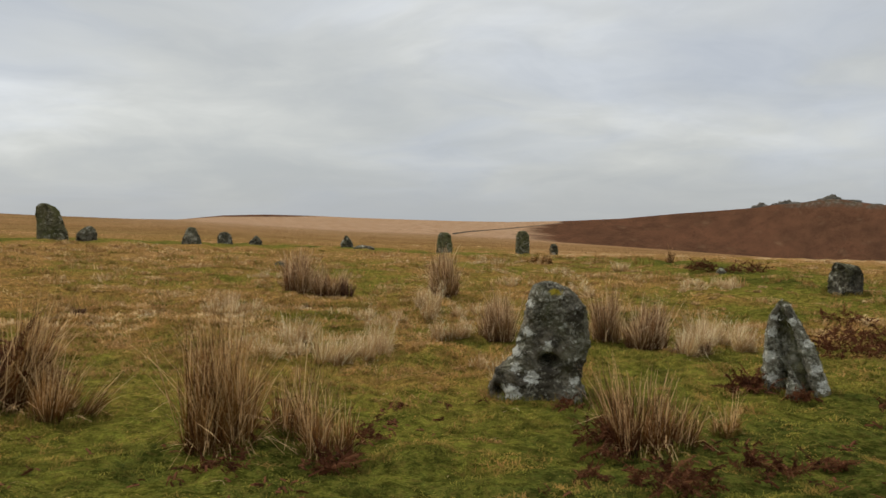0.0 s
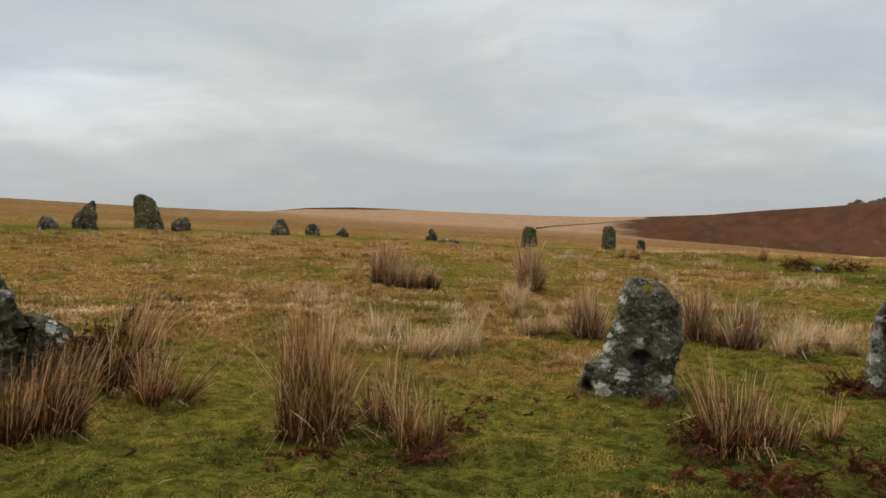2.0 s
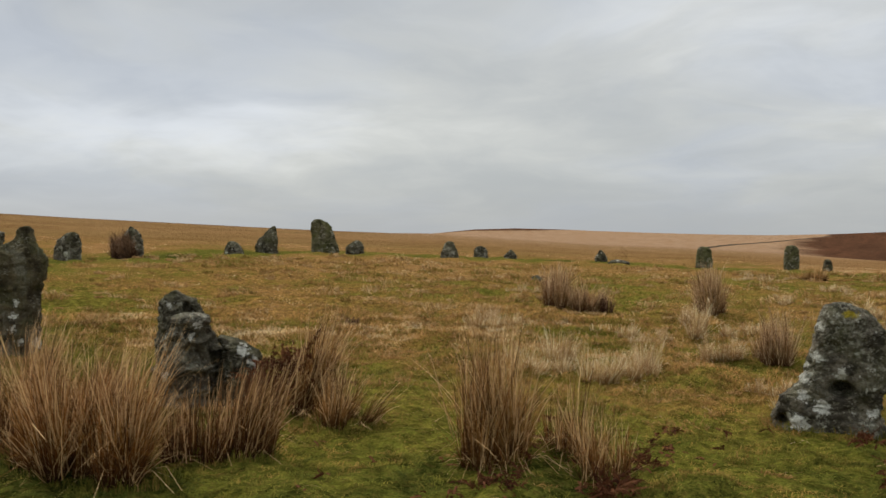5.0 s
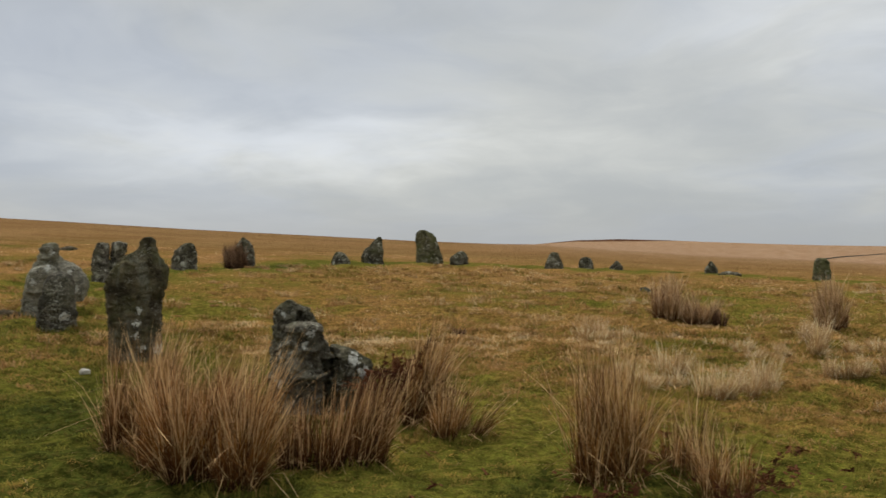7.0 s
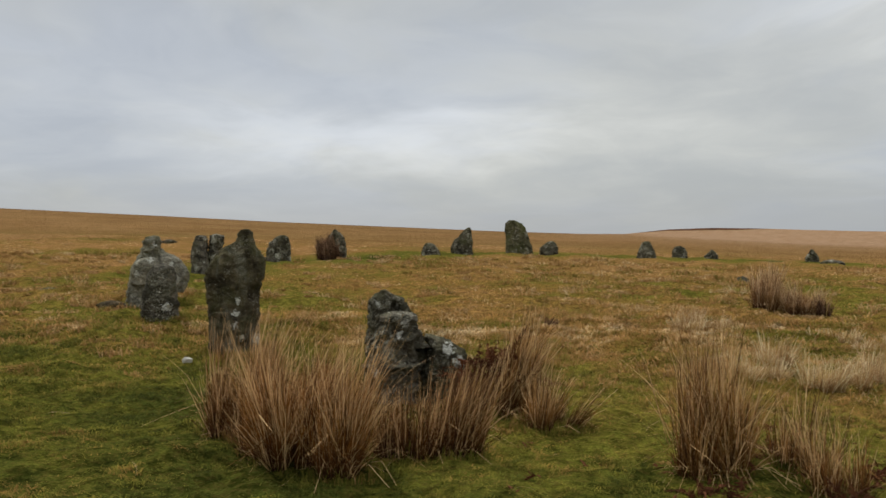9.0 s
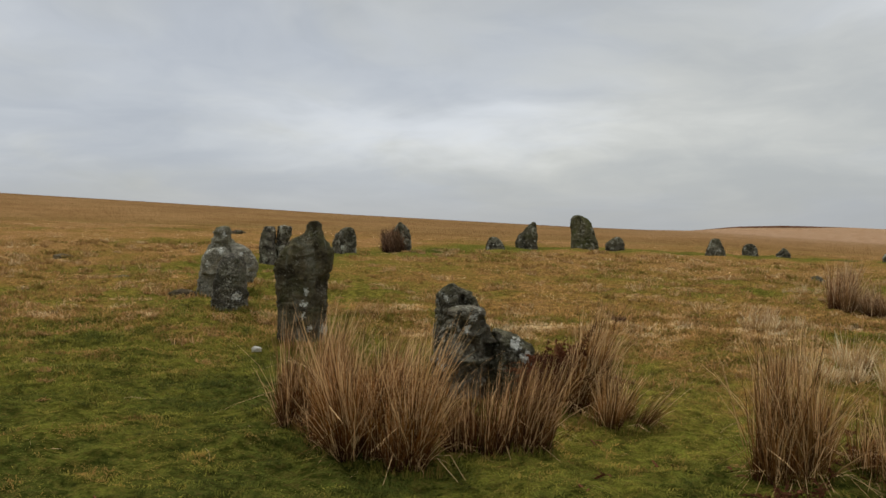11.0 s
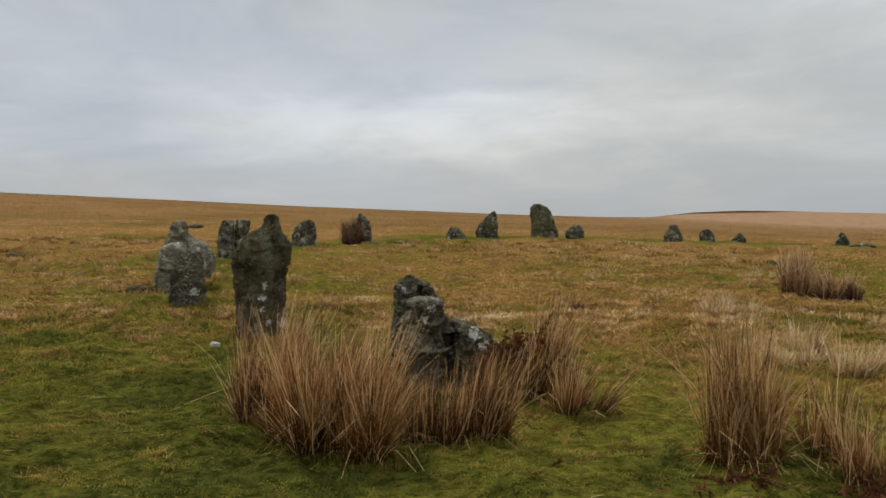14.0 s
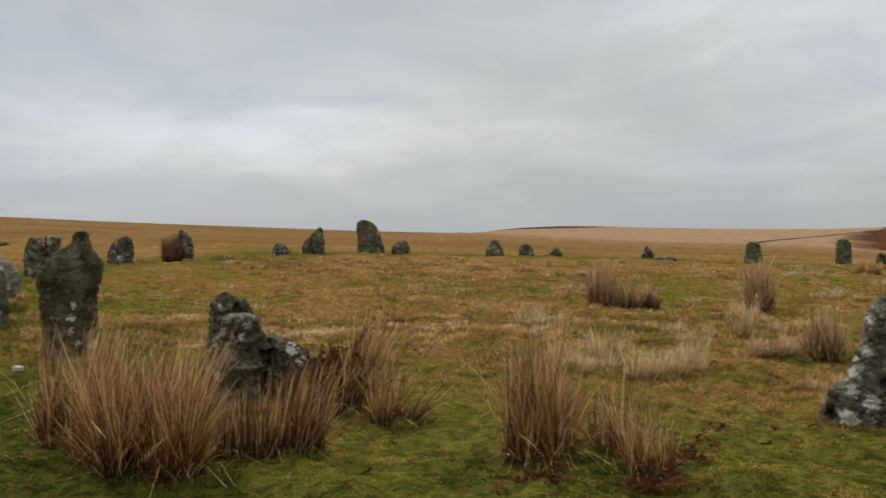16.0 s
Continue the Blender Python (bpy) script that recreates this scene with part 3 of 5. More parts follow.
# ---- stones ----
def loft(rows, depth, seed, seg=36, levels=34, dy=0.0, power=2.7, rough=0.05, holes=(), cuts=4, plates=4.6, section=None, ledge=None):
    """One lump of stone. rows: (z, left, right); depth: front to back, as a part of the width at the foot."""
    rows = np.array(rows, float)
    zs = np.linspace(rows[0, 0], rows[-1, 0], levels)
    lft, rgt = np.interp(zs, rows[:, 0], rows[:, 1]), np.interp(zs, rows[:, 0], rows[:, 2])
    w0 = (rows[0, 2] - rows[0, 1])
    rings = [(z, (a + b) / 2, (b - a) / 2, depth / 2 * max(0.25, (b - a) / w0) ** 0.7) for z, a, b in zip(zs, lft, rgt)]
    z, c, hw, hd = rings[-1]
    top = 0.18 * min(hw, 0.15)
    rings += [(z + top * (1 - k * k) , c, hw * k, hd * k) for k in (0.86, 0.66, 0.42, 0.18)]
    ang = np.linspace(0, 2 * math.pi, seg, endpoint=False)
    ca, sa = np.cos(ang), np.sin(ang)
    ex = np.sign(ca) * np.abs(ca) ** (2 / power)
    ey = np.sign(sa) * np.abs(sa) ** (2 / power)
    if section:
        pts = np.array(list(section) + [section[0]], float)
        run = np.concatenate([[0], np.cumsum(np.hypot(*np.diff(pts, axis=0).T))])
        at = np.linspace(0, run[-1], seg, endpoint=False)
        ex, ey = np.interp(at, run, pts[:, 0]), np.interp(at, run, pts[:, 1])
    verts = np.array([(c + hw * u, dy + hd * v, z) for z, c, hw, hd in rings for u, v in zip(ex, ey)])
    # split faces: planes that cut the lump flat here and there
    rng = np.random.default_rng(1000 + seed)
    for k in range(cuts):
        th, tilt = rng.random() * 2 * math.pi, rng.normal(0.15, 0.35)
        n = np.array([math.cos(th) * math.cos(tilt), math.sin(th) * math.cos(tilt), math.sin(tilt)])
        zc = rows[0, 0] + (rows[-1, 0] - rows[0, 0]) * rng.random()
        w = np.exp(-((verts[:, 2] - zc) / (0.35 * (rows[-1, 0] - rows[0, 0]))) ** 2)
        d = verts @ n
        lim = np.quantile(d[w > 0.3], 0.965)
        verts = verts - (np.maximum(d - lim, 0) * w)[:, None] * n
    off = np.array((seed * 3.17, seed * 1.31, seed * 0.73))
    out = []
    cs = np.repeat(np.array([(c, dy) for z, c, hw, hd in rings]), seg, 0)
    hws = np.repeat([hw for z, c, hw, hd in rings], seg)
    for p, ctr, hw in zip(verts, cs, hws):
        q = Vector(p + off)
        size = rough * min(1.0, 0.35 + hw * 2.5)
        q = q + noise.noise_vector(q * 5) * 0.05
        dist, pts = noise.voronoi(q * plates)
        plate = noise.noise(pts[0] * 7.7)
        crack = math.exp(-((dist[1] - dist[0]) / 0.09) ** 2)
        d2, p2 = noise.voronoi(q * plates * 2.7)
        k = (noise.fractal(q * 2.6, 1.0, 2.1, 3) * 0.28 + plate * 0.30 - crack * 0.16 + noise.noise(p2[0] * 5.1) * 0.26 - math.exp(-((d2[1] - d2[0]) / 0.1) ** 2) * 0.16
             + noise.fractal(q * 24, 0.7, 2.0, 3) * 0.20)
        if ledge:
            # beds of the rock: each course overhangs the next, along a tilted bedding
            beds, reach, tilt = ledge
            s = (p[2] + tilt * p[0] + 0.10 * noise.noise(q * 2.3)) * beds
            step, course = s - math.floor(s), math.floor(s)
            k += reach * (step ** 2 - 0.35) * (0.5 + noise.cell(Vector((course * 1.7 + 0.5, seed + 0.5, 0.5))))
        d = Vector((p[0] - ctr[0], p[1] - ctr[1], 0))
        n = d.normalized() if d.length > 1e-5 else Vector((0, 0, 1))
        p = Vector(p) + n * k * size + Vector((0, 0, noise.fractal(q * 7, 0.9, 2.0, 3) * size * 0.45))
        if d.y < 0:
            for hx, hz, hr, hdep, wide in holes:
                u = math.hypot((p.x - hx) / wide + 0.02 * noise.noise(q * 12), p.z - hz + 0.02 * noise.noise(q * 9)) / hr
                if u < 1.6:
                    p.y += hdep * math.exp(-1.6 * u ** 3)
        out.append(tuple(p))
    verts = np.array(out)
    nr = len(rings)
    i = np.arange(nr - 1)[:, None] * seg + np.arange(seg)[None, :]
    j = np.arange(nr - 1)[:, None] * seg + (np.arange(seg)[None, :] + 1) % seg
    quads = np.stack([i, j, j + seg, i + seg], -1).reshape(-1, 4)
    last = (nr - 1) * seg
    verts = np.concatenate([verts, [verts[last:].mean(0)], [verts[:seg].mean(0)]])
    r = np.arange(seg)
    capt = np.stack([last + r, last + (r + 1) % seg, np.full(seg, len(verts) - 2)], 1)
    capb = np.stack([(r + 1) % seg, r, np.full(seg, len(verts) - 1)], 1)
    return verts, quads, np.concatenate([capt, capb])


def stone(name, foot, lumps, mat, label, group="stones of the circle", category="standing stone", turn=0.0, moss=()):
    """moss: for each lump, how green its foot and its top are."""
    x, y, z = foot
    green = [np.interp(v[:, 2], (v[:, 2].min() + 0.2, v[:, 2].max()), m) for (v, q, t), m in zip(lumps, moss)]
    vs, qs, ts, n = [], [], [], 0
    for v, q, t in lumps:
        vs.append(v)
        qs.append(q + n)
        ts.append(t + n)
        n += len(v)
    me = mesh_from(name, np.concatenate(vs), [np.concatenate(qs), np.concatenate(ts)], mat, {"moss": np.concatenate(green)} if moss else None, True)
    ob = tagged(new(name, me), label, category, group)
    ob.matrix_world = pose(x, y, z, 0, 0, math.degrees(math.atan2(-x, y)) + turn)
    return ob


STONE = stone_material("granite", (), 0.5, 0.30, 0.5, patch=3.4, base=(0.072, 0.062, 0.044), grit=0.15, fleck=11.0)
STONE_LICHEN = stone_material("granite_pale", (), 0.4, 0.52, 0.3, patch=3.4, base=(0.074, 0.064, 0.048), grit=0.15, fleck=11.0)
STONE_DARK = stone_material("granite_dark", (), 0.3, 0.25, 0.6, patch=3.4, base=(0.052, 0.045, 0.035), grit=0.12, fleck=14.0)
STONE_BROWN = stone_material("granite_brown", (), 0.6, -0.3, 0.6, patch=4.0, base=(0.110, 0.080, 0.044), grit=0.15, fleck=14.0)
STONE_GREEN = stone_material("granite_green", (), 1.0, 0.10, 0.25, patch=3.0, base=(0.092, 0.084, 0.046), grit=0.15, fleck=11.0)


def build_near_stones():
    m = stone_material("granite_shoulder", ((0.07, 0.44, 0.05), (-0.06, 0.19, 0.062), (-0.22, 0.07, 0.075), (-0.30, 0.10, 0.03), (-0.095, 0.575, 0.04), (-0.19, 0.41, 0.05), (-0.185, 0.50, 0.025),
                                            (0.285, 0.16, 0.045), (0.285, 0.48, 0.02), (-0.195, 0.27, 0.045), (0.03, 0.38, 0.022), (-0.08, 0.80, 0.03)), 0.6, 0.30, 0.35, (0.14, 0.905, 0.05),
                       base=(0.104, 0.088, 0.062))
    stone("standing_stone", FEET["shoulder"], [
        loft(((-0.15, -0.44, 0.42), (0.0, -0.44, 0.42), (0.05, -0.42, 0.40), (0.11, -0.41, 0.35), (0.25, -0.34, 0.36), (0.37, -0.23, 0.385), (0.49, -0.195, 0.42),
              (0.63, -0.155, 0.42), (0.76, -0.13, 0.39), (0.88, -0.085, 0.32), (0.935, -0.06, 0.25), (0.965, -0.04, 0.17)), 0.46, 1, 110, 100, 0.1, 3.2, 0.07,
             ((0.075, 0.335, 0.062, 0.24, 1.55), (-0.335, 0.075, 0.055, 0.2, 0.9), (0.02, 0.62, 0.12, 0.03, 1.0), (0.22, 0.2, 0.10, 0.05, 0.7)), 6, 5.0)],
        m, "grey granite standing stone with a sloping shoulder and white lichen")
    m = stone_material("granite_split", ((-0.19, 0.55, 0.045), (-0.2, 0.35, 0.05), (0.19, 0.26, 0.05), (0.25, 0.12, 0.05), (0.10, 0.46, 0.04), (-0.02, 0.64, 0.035), (-0.16, 0.68, 0.03), (-0.17, 0.16, 0.045)), 0.4, 0.85, 0.2,
                       base=(0.120, 0.106, 0.076))
    facet = ((1.0, -0.25), (0.75, 0.9), (-0.8, 1.0), (-1.0, -0.1), (-0.35, -1.0), (0.55, -0.8))
    stone("standing_stone", FEET["split"], [
        loft(((-0.15, -0.28, -0.05), (0.2, -0.275, -0.075), (0.4, -0.27, -0.095), (0.55, -0.255, -0.125), (0.7, -0.22, -0.125), (0.78, -0.17, -0.10), (0.82, -0.14, -0.10)), 0.34, 2, 64, 80, 0.02, 3.0, 0.06, (), 6, 5.5, facet),
        loft(((-0.15, -0.10, 0.22), (0.2, -0.10, 0.18), (0.4, -0.16, 0.11), (0.6, -0.19, 0.02), (0.74, -0.19, -0.05), (0.81, -0.16, -0.07)), 0.34, 12, 64, 70, 0.06, 3.0, 0.12, (), 8, 6.0, None, (5.0, 0.5, 1.6)),
        loft(((-0.15, -0.06, 0.10), (0.06, -0.05, 0.08), (0.16, -0.04, 0.04), (0.26, -0.045, -0.01)), 0.16, 13, 40, 36, -0.11, 3.4, 0.06, (), 6, 7.0),
        loft(((-0.15, 0.13, 0.29), (0.02, 0.14, 0.29), (0.1, 0.11, 0.275), (0.3, 0.05, 0.205), (0.5, -0.015, 0.12), (0.65, -0.07, 0.045), (0.79, -0.125, -0.03)), 0.24, 3, 60, 80, -0.02, 2.6, 0.075, (), 6, 6.0, facet)],
        m, "pointed granite stone split by cracks, pale with lichen and mossy between", turn=-8, moss=((0.0, 0.05), (0.75, 0.9), (0.0, 0.1), (0.2, 0.1)))
    m = stone_material("granite_notched", ((-0.30, 0.84, 0.03), (-0.12, 0.60, 0.025), (-0.08, 0.70, 0.035), (0.30, 0.44, 0.055), (0.38, 0.34, 0.05), (-0.33, 0.3, 0.035)), 0.45, 0.35, 0.4, base=(0.092, 0.077, 0.056))
    front = ((1.0, -0.7), (0.9, 0.8), (-0.9, 0.9), (-1.0, -0.3), (-0.5, -1.0), (0.5, -0.85))
    fin = ((1.0, 0.1), (0.6, 0.9), (-0.7, 1.0), (-1.0, 0.2), (-0.75, -0.8), (0.2, -1.0), (0.7, -0.55))
    stone("standing_stone", FEET["notched"], [
        loft(((-0.15, -0.43, 0.12), (0.2, -0.43, 0.14), (0.43, -0.42, 0.17), (0.55, -0.42, 0.11), (0.62, -0.41, 0.05), (0.70, -0.41, 0.0), (0.80, -0.40, -0.04), (0.87, -0.37, -0.07), (0.92, -0.33, -0.16), (0.945, -0.29, -0.21)),
             0.30, 4, 90, 100, 0.17, 3.2, 0.085, ((-0.16, 0.80, 0.06, 0.10, 0.5),), 8, 6.0, fin),
        loft(((0.45, -0.02, 0.13), (0.60, -0.04, 0.07), (0.74, -0.09, 0.0), (0.85, -0.14, -0.05)), 0.15, 11, 48, 40, 0.03, 3.0, 0.10, (), 5, 8.0, front, (9.0, 0.5, -0.3)),
        loft(((-0.15, -0.40, 0.0), (0.3, -0.39, 0.02), (0.5, -0.37, 0.045), (0.60, -0.34, 0.02), (0.64, -0.27, 0.01), (0.70, -0.25, 0.0), (0.735, -0.24, -0.02)), 0.34, 5, 80, 80, -0.15, 4.0, 0.12,
             ((-0.1, 0.42, 0.08, 0.06, 1.2), (-0.24, 0.56, 0.05, 0.05, 1.4)), 6, 7.0, front, (7.0, 0.6, 0.15)),
        loft(((0.69, -0.25, 0.0), (0.715, -0.29, 0.035), (0.75, -0.285, 0.03), (0.762, -0.26, 0.0)), 0.30, 14, 60, 14, -0.13, 3.6, 0.035, (), 5, 9.0, front),
        loft(((-0.15, 0.02, 0.47), (0.2, 0.06, 0.47), (0.34, 0.10, 0.46), (0.42, 0.125, 0.44), (0.49, 0.11, 0.33), (0.55, 0.08, 0.19)), 0.40, 6, 80, 70, 0.14, 2.8, 0.085, (), 6, 5.0, None, (5.0, 0.25, 0.6))],
        m, "broken granite stone with a notched top among brown rushes", moss=((0.1, 0.35), (0.2, 0.4), (0.0, 0.25), (0.0, 0.0), (0.3, 0.5)))
    m = stone_material("granite_pillar", ((-0.02, 0.46, 0.03), (0.01, 0.60, 0.035), (-0.03, 0.33, 0.035), (0.22, 0.16, 0.06), (0.05, 0.18, 0.04)), 0.55, -0.25, 0.85, base=(0.082, 0.062, 0.038), grit=0.20, streak=0.65)
    stone("standing_stone", FEET["pillar"], [
        loft(((-0.15, -0.31, 0.255), (0.3, -0.32, 0.255), (0.53, -0.32, 0.255), (0.70, -0.34, 0.265), (0.90, -0.345, 0.33), (1.03, -0.31, 0.35), (1.11, -0.26, 0.31), (1.19, -0.15, 0.245), (1.24, -0.045, 0.22),
              (1.27, -0.005, 0.21), (1.32, 0.02, 0.205), (1.36, 0.015, 0.20), (1.40, 0.05, 0.16)), 0.44, 7, 100, 120, 0.1, 3.4, 0.062,
             ((0.19, 0.68, 0.10, 0.08, 0.7), (-0.26, 0.42, 0.09, 0.05, 0.5), (0.02, 0.10, 0.10, 0.06, 0.6)), 8, 3.4, None, (3.0, 0.10, 0.45))],
        m, "tall brown granite pillar with broad shoulders and a knob on top", moss=((0.0, 0.4),))
    m = stone_material("granite_knob", ((-0.1, 0.7, 0.045), (0.3, 0.4, 0.05), (-0.05, 0.95, 0.03), (0.2, 0.62, 0.05), (-0.3, 0.5, 0.05)), 0.4, 0.62, 0.15, base=(0.25, 0.225, 0.17))
    stone("standing_stone", FEET["knob"], [
        loft(((-0.15, -0.47, 0.30), (0.05, -0.47, 0.32), (0.18, -0.46, 0.31), (0.42, -0.42, 0.32), (0.6, -0.37, 0.28), (0.77, -0.29, 0.2), (0.87, -0.2, 0.1)), 0.55, 8, 80, 90, 0.17, 2.8, 0.085, (), 7, 4.0),
        loft(((0.2, 0.08, 0.40), (0.3, 0.05, 0.46), (0.45, 0.02, 0.485), (0.6, 0.0, 0.43), (0.72, 0.0, 0.33), (0.8, 0.03, 0.2)), 0.46, 81, 60, 60, 0.10, 2.6, 0.08, (), 6, 5.0),
        loft(((0.76, -0.24, 0.07), (0.88, -0.24, 0.08), (0.93, -0.20, 0.07), (1.0, -0.22, 0.08), (1.07, -0.17, 0.03)), 0.32, 82, 50, 40, 0.12, 3.2, 0.08, (), 6, 6.0),
        loft(((0.34, -0.41, -0.10), (0.55, -0.40, 0.0), (0.64, -0.37, 0.05), (0.70, -0.30, 0.03), (0.74, -0.22, -0.02)), 0.34, 83, 56, 50, -0.02, 3.4, 0.075, (), 7, 5.0)],
        m, "bulky lichen-covered granite boulder with a greenish knob on top", moss=((0.0, 0.4), (0.0, 0.15), (0.5, 0.9), (0.0, 0.15)))
    m = stone_material("granite_front", ((0.10, 0.17, 0.07),), 0.4, 0.20, 0.35, base=(0.088, 0.076, 0.056))
    stone("standing_stone", FEET["front"], [
        loft(((-0.15, -0.22, 0.24), (0.1, -0.25, 0.26), (0.3, -0.24, 0.25), (0.45, -0.2, 0.24), (0.6, -0.14, 0.23), (0.7, -0.1, 0.2), (0.75, -0.03, 0.11)), 0.36, 9, 70, 80, 0.08, 2.5, 0.06, (), 6, 4.6, None, (3.0, 0.2, 0.3))],
        m, "short rounded granite stone with one bright white lichen spot")


def build_far_stones():
    box = lambda w, h, k=0.85: ((-0.15, -w / 2, w / 2), (h * 0.5, -w / 2, w / 2 * 0.98), (h * 0.82, -w / 2 * k, w / 2 * k), (h * 0.97, -w / 2 * k * 0.7, w / 2 * k * 0.6))
    rows = (
        ("block", ((-0.15, -0.29, 0.29), (0.2, -0.27, 0.285), (0.38, -0.225, 0.27), (0.43, -0.21, 0.20), (0.50, -0.18, -0.10)), 0.42, STONE_DARK, "blocky granite stone with a slanting top and one dark side"),
        ("small_far", box(0.27, 0.40), 0.25, STONE, "small upright grey stone"),
        ("column", box(0.43, 0.69, 0.92), 0.35, STONE_GREEN, "short square-topped granite pillar"),
        ("oblong", box(0.50, 0.72, 0.84), 0.36, STONE_GREEN, "round-topped upright granite stone"),
        ("peak", ((-0.15, -0.19, 0.2), (0.15, -0.19, 0.19), (0.25, -0.13, 0.14), (0.38, -0.06, 0.02)), 0.3, STONE, "small peaked granite stone beside a fallen slab"),
        ("stub", ((-0.15, -0.22, 0.22), (0.08, -0.2, 0.19), (0.16, -0.1, 0.14), (0.25, -0.02, 0.05)), 0.3, STONE, "low pointed stub of granite in the grass"),
        ("round", ((-0.15, -0.24, 0.24), (0.2, -0.24, 0.23), (0.32, -0.2, 0.16), (0.39, -0.12, 0.06)), 0.4, STONE_LICHEN, "low rounded granite boulder with a white patch"),
        ("cone", ((-0.15, -0.31, 0.31), (0.1, -0.29, 0.29), (0.3, -0.24, 0.24), (0.46, -0.17, 0.17), (0.54, -0.12, 0.11), (0.57, -0.08, 0.06)), 0.4, STONE, "blunt cone-shaped granite stone"),
        ("low_hump", ((-0.15, -0.29, 0.29), (0.16, -0.28, 0.29), (0.26, -0.17, 0.26), (0.37, -0.02, 0.16)), 0.4, STONE, "low hump of grey granite"),
        ("tall", ((-0.15, -0.42, 0.46), (0.0, -0.42, 0.46), (0.3, -0.43, 0.37), (0.6, -0.43, 0.28), (0.8, -0.43, 0.20), (0.93, -0.41, 0.08), (1.01, -0.33, -0.10)), 0.32, STONE_GREEN, "tallest stone, a slab with one upright edge and a rounded top"),
        ("leaning", ((-0.15, -0.34, 0.34), (0.25, -0.36, 0.33), (0.45, -0.28, 0.32), (0.62, -0.1, 0.3), (0.78, 0.06, 0.28), (0.85, 0.14, 0.25)), 0.4, STONE, "three-cornered granite stone with a leaning peak"),
        ("low", ((-0.15, -0.3, 0.3), (0.12, -0.28, 0.28), (0.28, -0.23, 0.16), (0.37, -0.16, 0.05)), 0.4, STONE_LICHEN, "low granite boulder with pale lichen"),
        ("hump", ((-0.15, -0.31, 0.33), (0.4, -0.28, 0.32), (0.65, -0.2, 0.25), (0.8, -0.1, 0.1), (0.86, -0.05, 0.04)), 0.5, STONE_LICHEN, "humped granite stone with a dark rush clump against it"),
        ("squat", ((-0.15, -0.33, 0.33), (0.3, -0.33, 0.32), (0.5, -0.22, 0.29), (0.62, -0.06, 0.25), (0.67, 0.04, 0.2)), 0.5, STONE_LICHEN, "squat granite stone speckled with white lichen"),
    )
    FACES = {"block": ((1.0, 0.7), (0.6, 1.0), (-0.7, 1.0), (-1.0, 0.1), (0.15, -1.0)),
             "leaning": ((1.0, -0.5), (0.7, 0.9), (-0.8, 0.8), (-1.0, -0.2), (0.1, -1.0)),
             "tall": ((1.0, -0.3), (0.8, 0.8), (-0.9, 0.9), (-1.0, -0.7), (0.35, -1.0)),
             "squat": ((1.0, -0.3), (0.7, 0.9), (-0.8, 0.9), (-1.0, -0.3), (-0.2, -1.0))}
    for k, (key, prof, depth, mat, label) in enumerate(rows):
        boxy = key in ("block", "column", "tall")
        stone("standing_stone", FEET[key], [loft(prof, depth, 20 + k, 56, 50, 0.08, 5.5 if boxy else 3.0, 0.035 if key == "tall" else 0.065, (), 6, 4.6, FACES.get(key))], mat, label, moss=((0.0, 0.5),))
    stone("standing_stone", FEET["pair"], [
        loft(((-0.15, -0.36, 0.02), (0.3, -0.37, 0.0), (0.55, -0.34, -0.01), (0.7, -0.3, 0.0), (0.78, -0.26, -0.04)), 0.4, 50, 44, 40, 0.0, 2.8, 0.08),
        loft(((-0.15, -0.02, 0.33), (0.25, 0.0, 0.3), (0.5, 0.0, 0.27), (0.65, -0.01, 0.34), (0.79, 0.02, 0.32)), 0.4, 51, 44, 40, 0.05, 2.8, 0.08)],
        STONE_LICHEN, "pair of pale granite slabs set together as one stone")
    small = ((-2.47, 27.89, 0.66, 0.13, STONE, "fallen granite slab lying flat in grass", "slab_stone"),
             (-3.49, 19.21, 0.30, 0.11, STONE, "small grey rock in the tussocks", "rock"),
             (5.94, 19.10, 0.22, 0.13, STONE_LICHEN, "small white-topped rock among brown bracken", "rock"),
             (-11.15, 9.80, 0.46, 0.10, STONE_BROWN, "low dark rock almost sunk in turf", "rock"),
             (-18.14, 12.63, 0.42, 0.06, STONE_BROWN, "small dark rock sunk in hillside grass", "rock"),
             (-14.05, 10.99, 0.36, 0.05, STONE_BROWN, "small dark rock sunk in hillside grass", "rock"),
             (-21.5, 21.4, 0.55, 0.14, STONE_BROWN, "flat dark rock on the hillside", "rock"))
    for k, (x, y, w, h, mat, label, name) in enumerate(small):
        stone(name, (x, y, ground_z(x, y)), [loft(((-0.1, -w / 2, w / 2), (h * 0.4, -w / 2, w * 0.48), (h * 0.8, -w * 0.35, w * 0.3), (h, -w * 0.2, w * 0.12)), w * 0.7, 70 + k, 30, 18, 0, 2.4, 0.03 + 0.09 * w, (), 6, 7.0)],
              mat, label, "loose rocks in the grass", "rock")
    m, n = material("quartz_white")
    p = n.coord("Object")
    n.finish(n.mix(n.noise(p, 40.0), (0.36, 0.335, 0.27), (0.54, 0.50, 0.42)), 0.6, n.bump(n.noise(p, 60.0), 0.4, 0.01))
    stone("pebble", (-7.20, 7.28, ground_z(-7.2, 7.28) + 0.02), [loft(((-0.03, -0.05, 0.05), (0.002, -0.058, 0.056), (0.012, -0.05, 0.035), (0.022, -0.035, 0.0), (0.027, -0.025, -0.012)), 0.08, 90, 30, 20, 0, 2.2, 0.035, (), 6, 14.0)],
          m, "white quartz stone lying on green turf", "loose rocks in the grass", "stone")


build_near_stones()
build_far_stones()


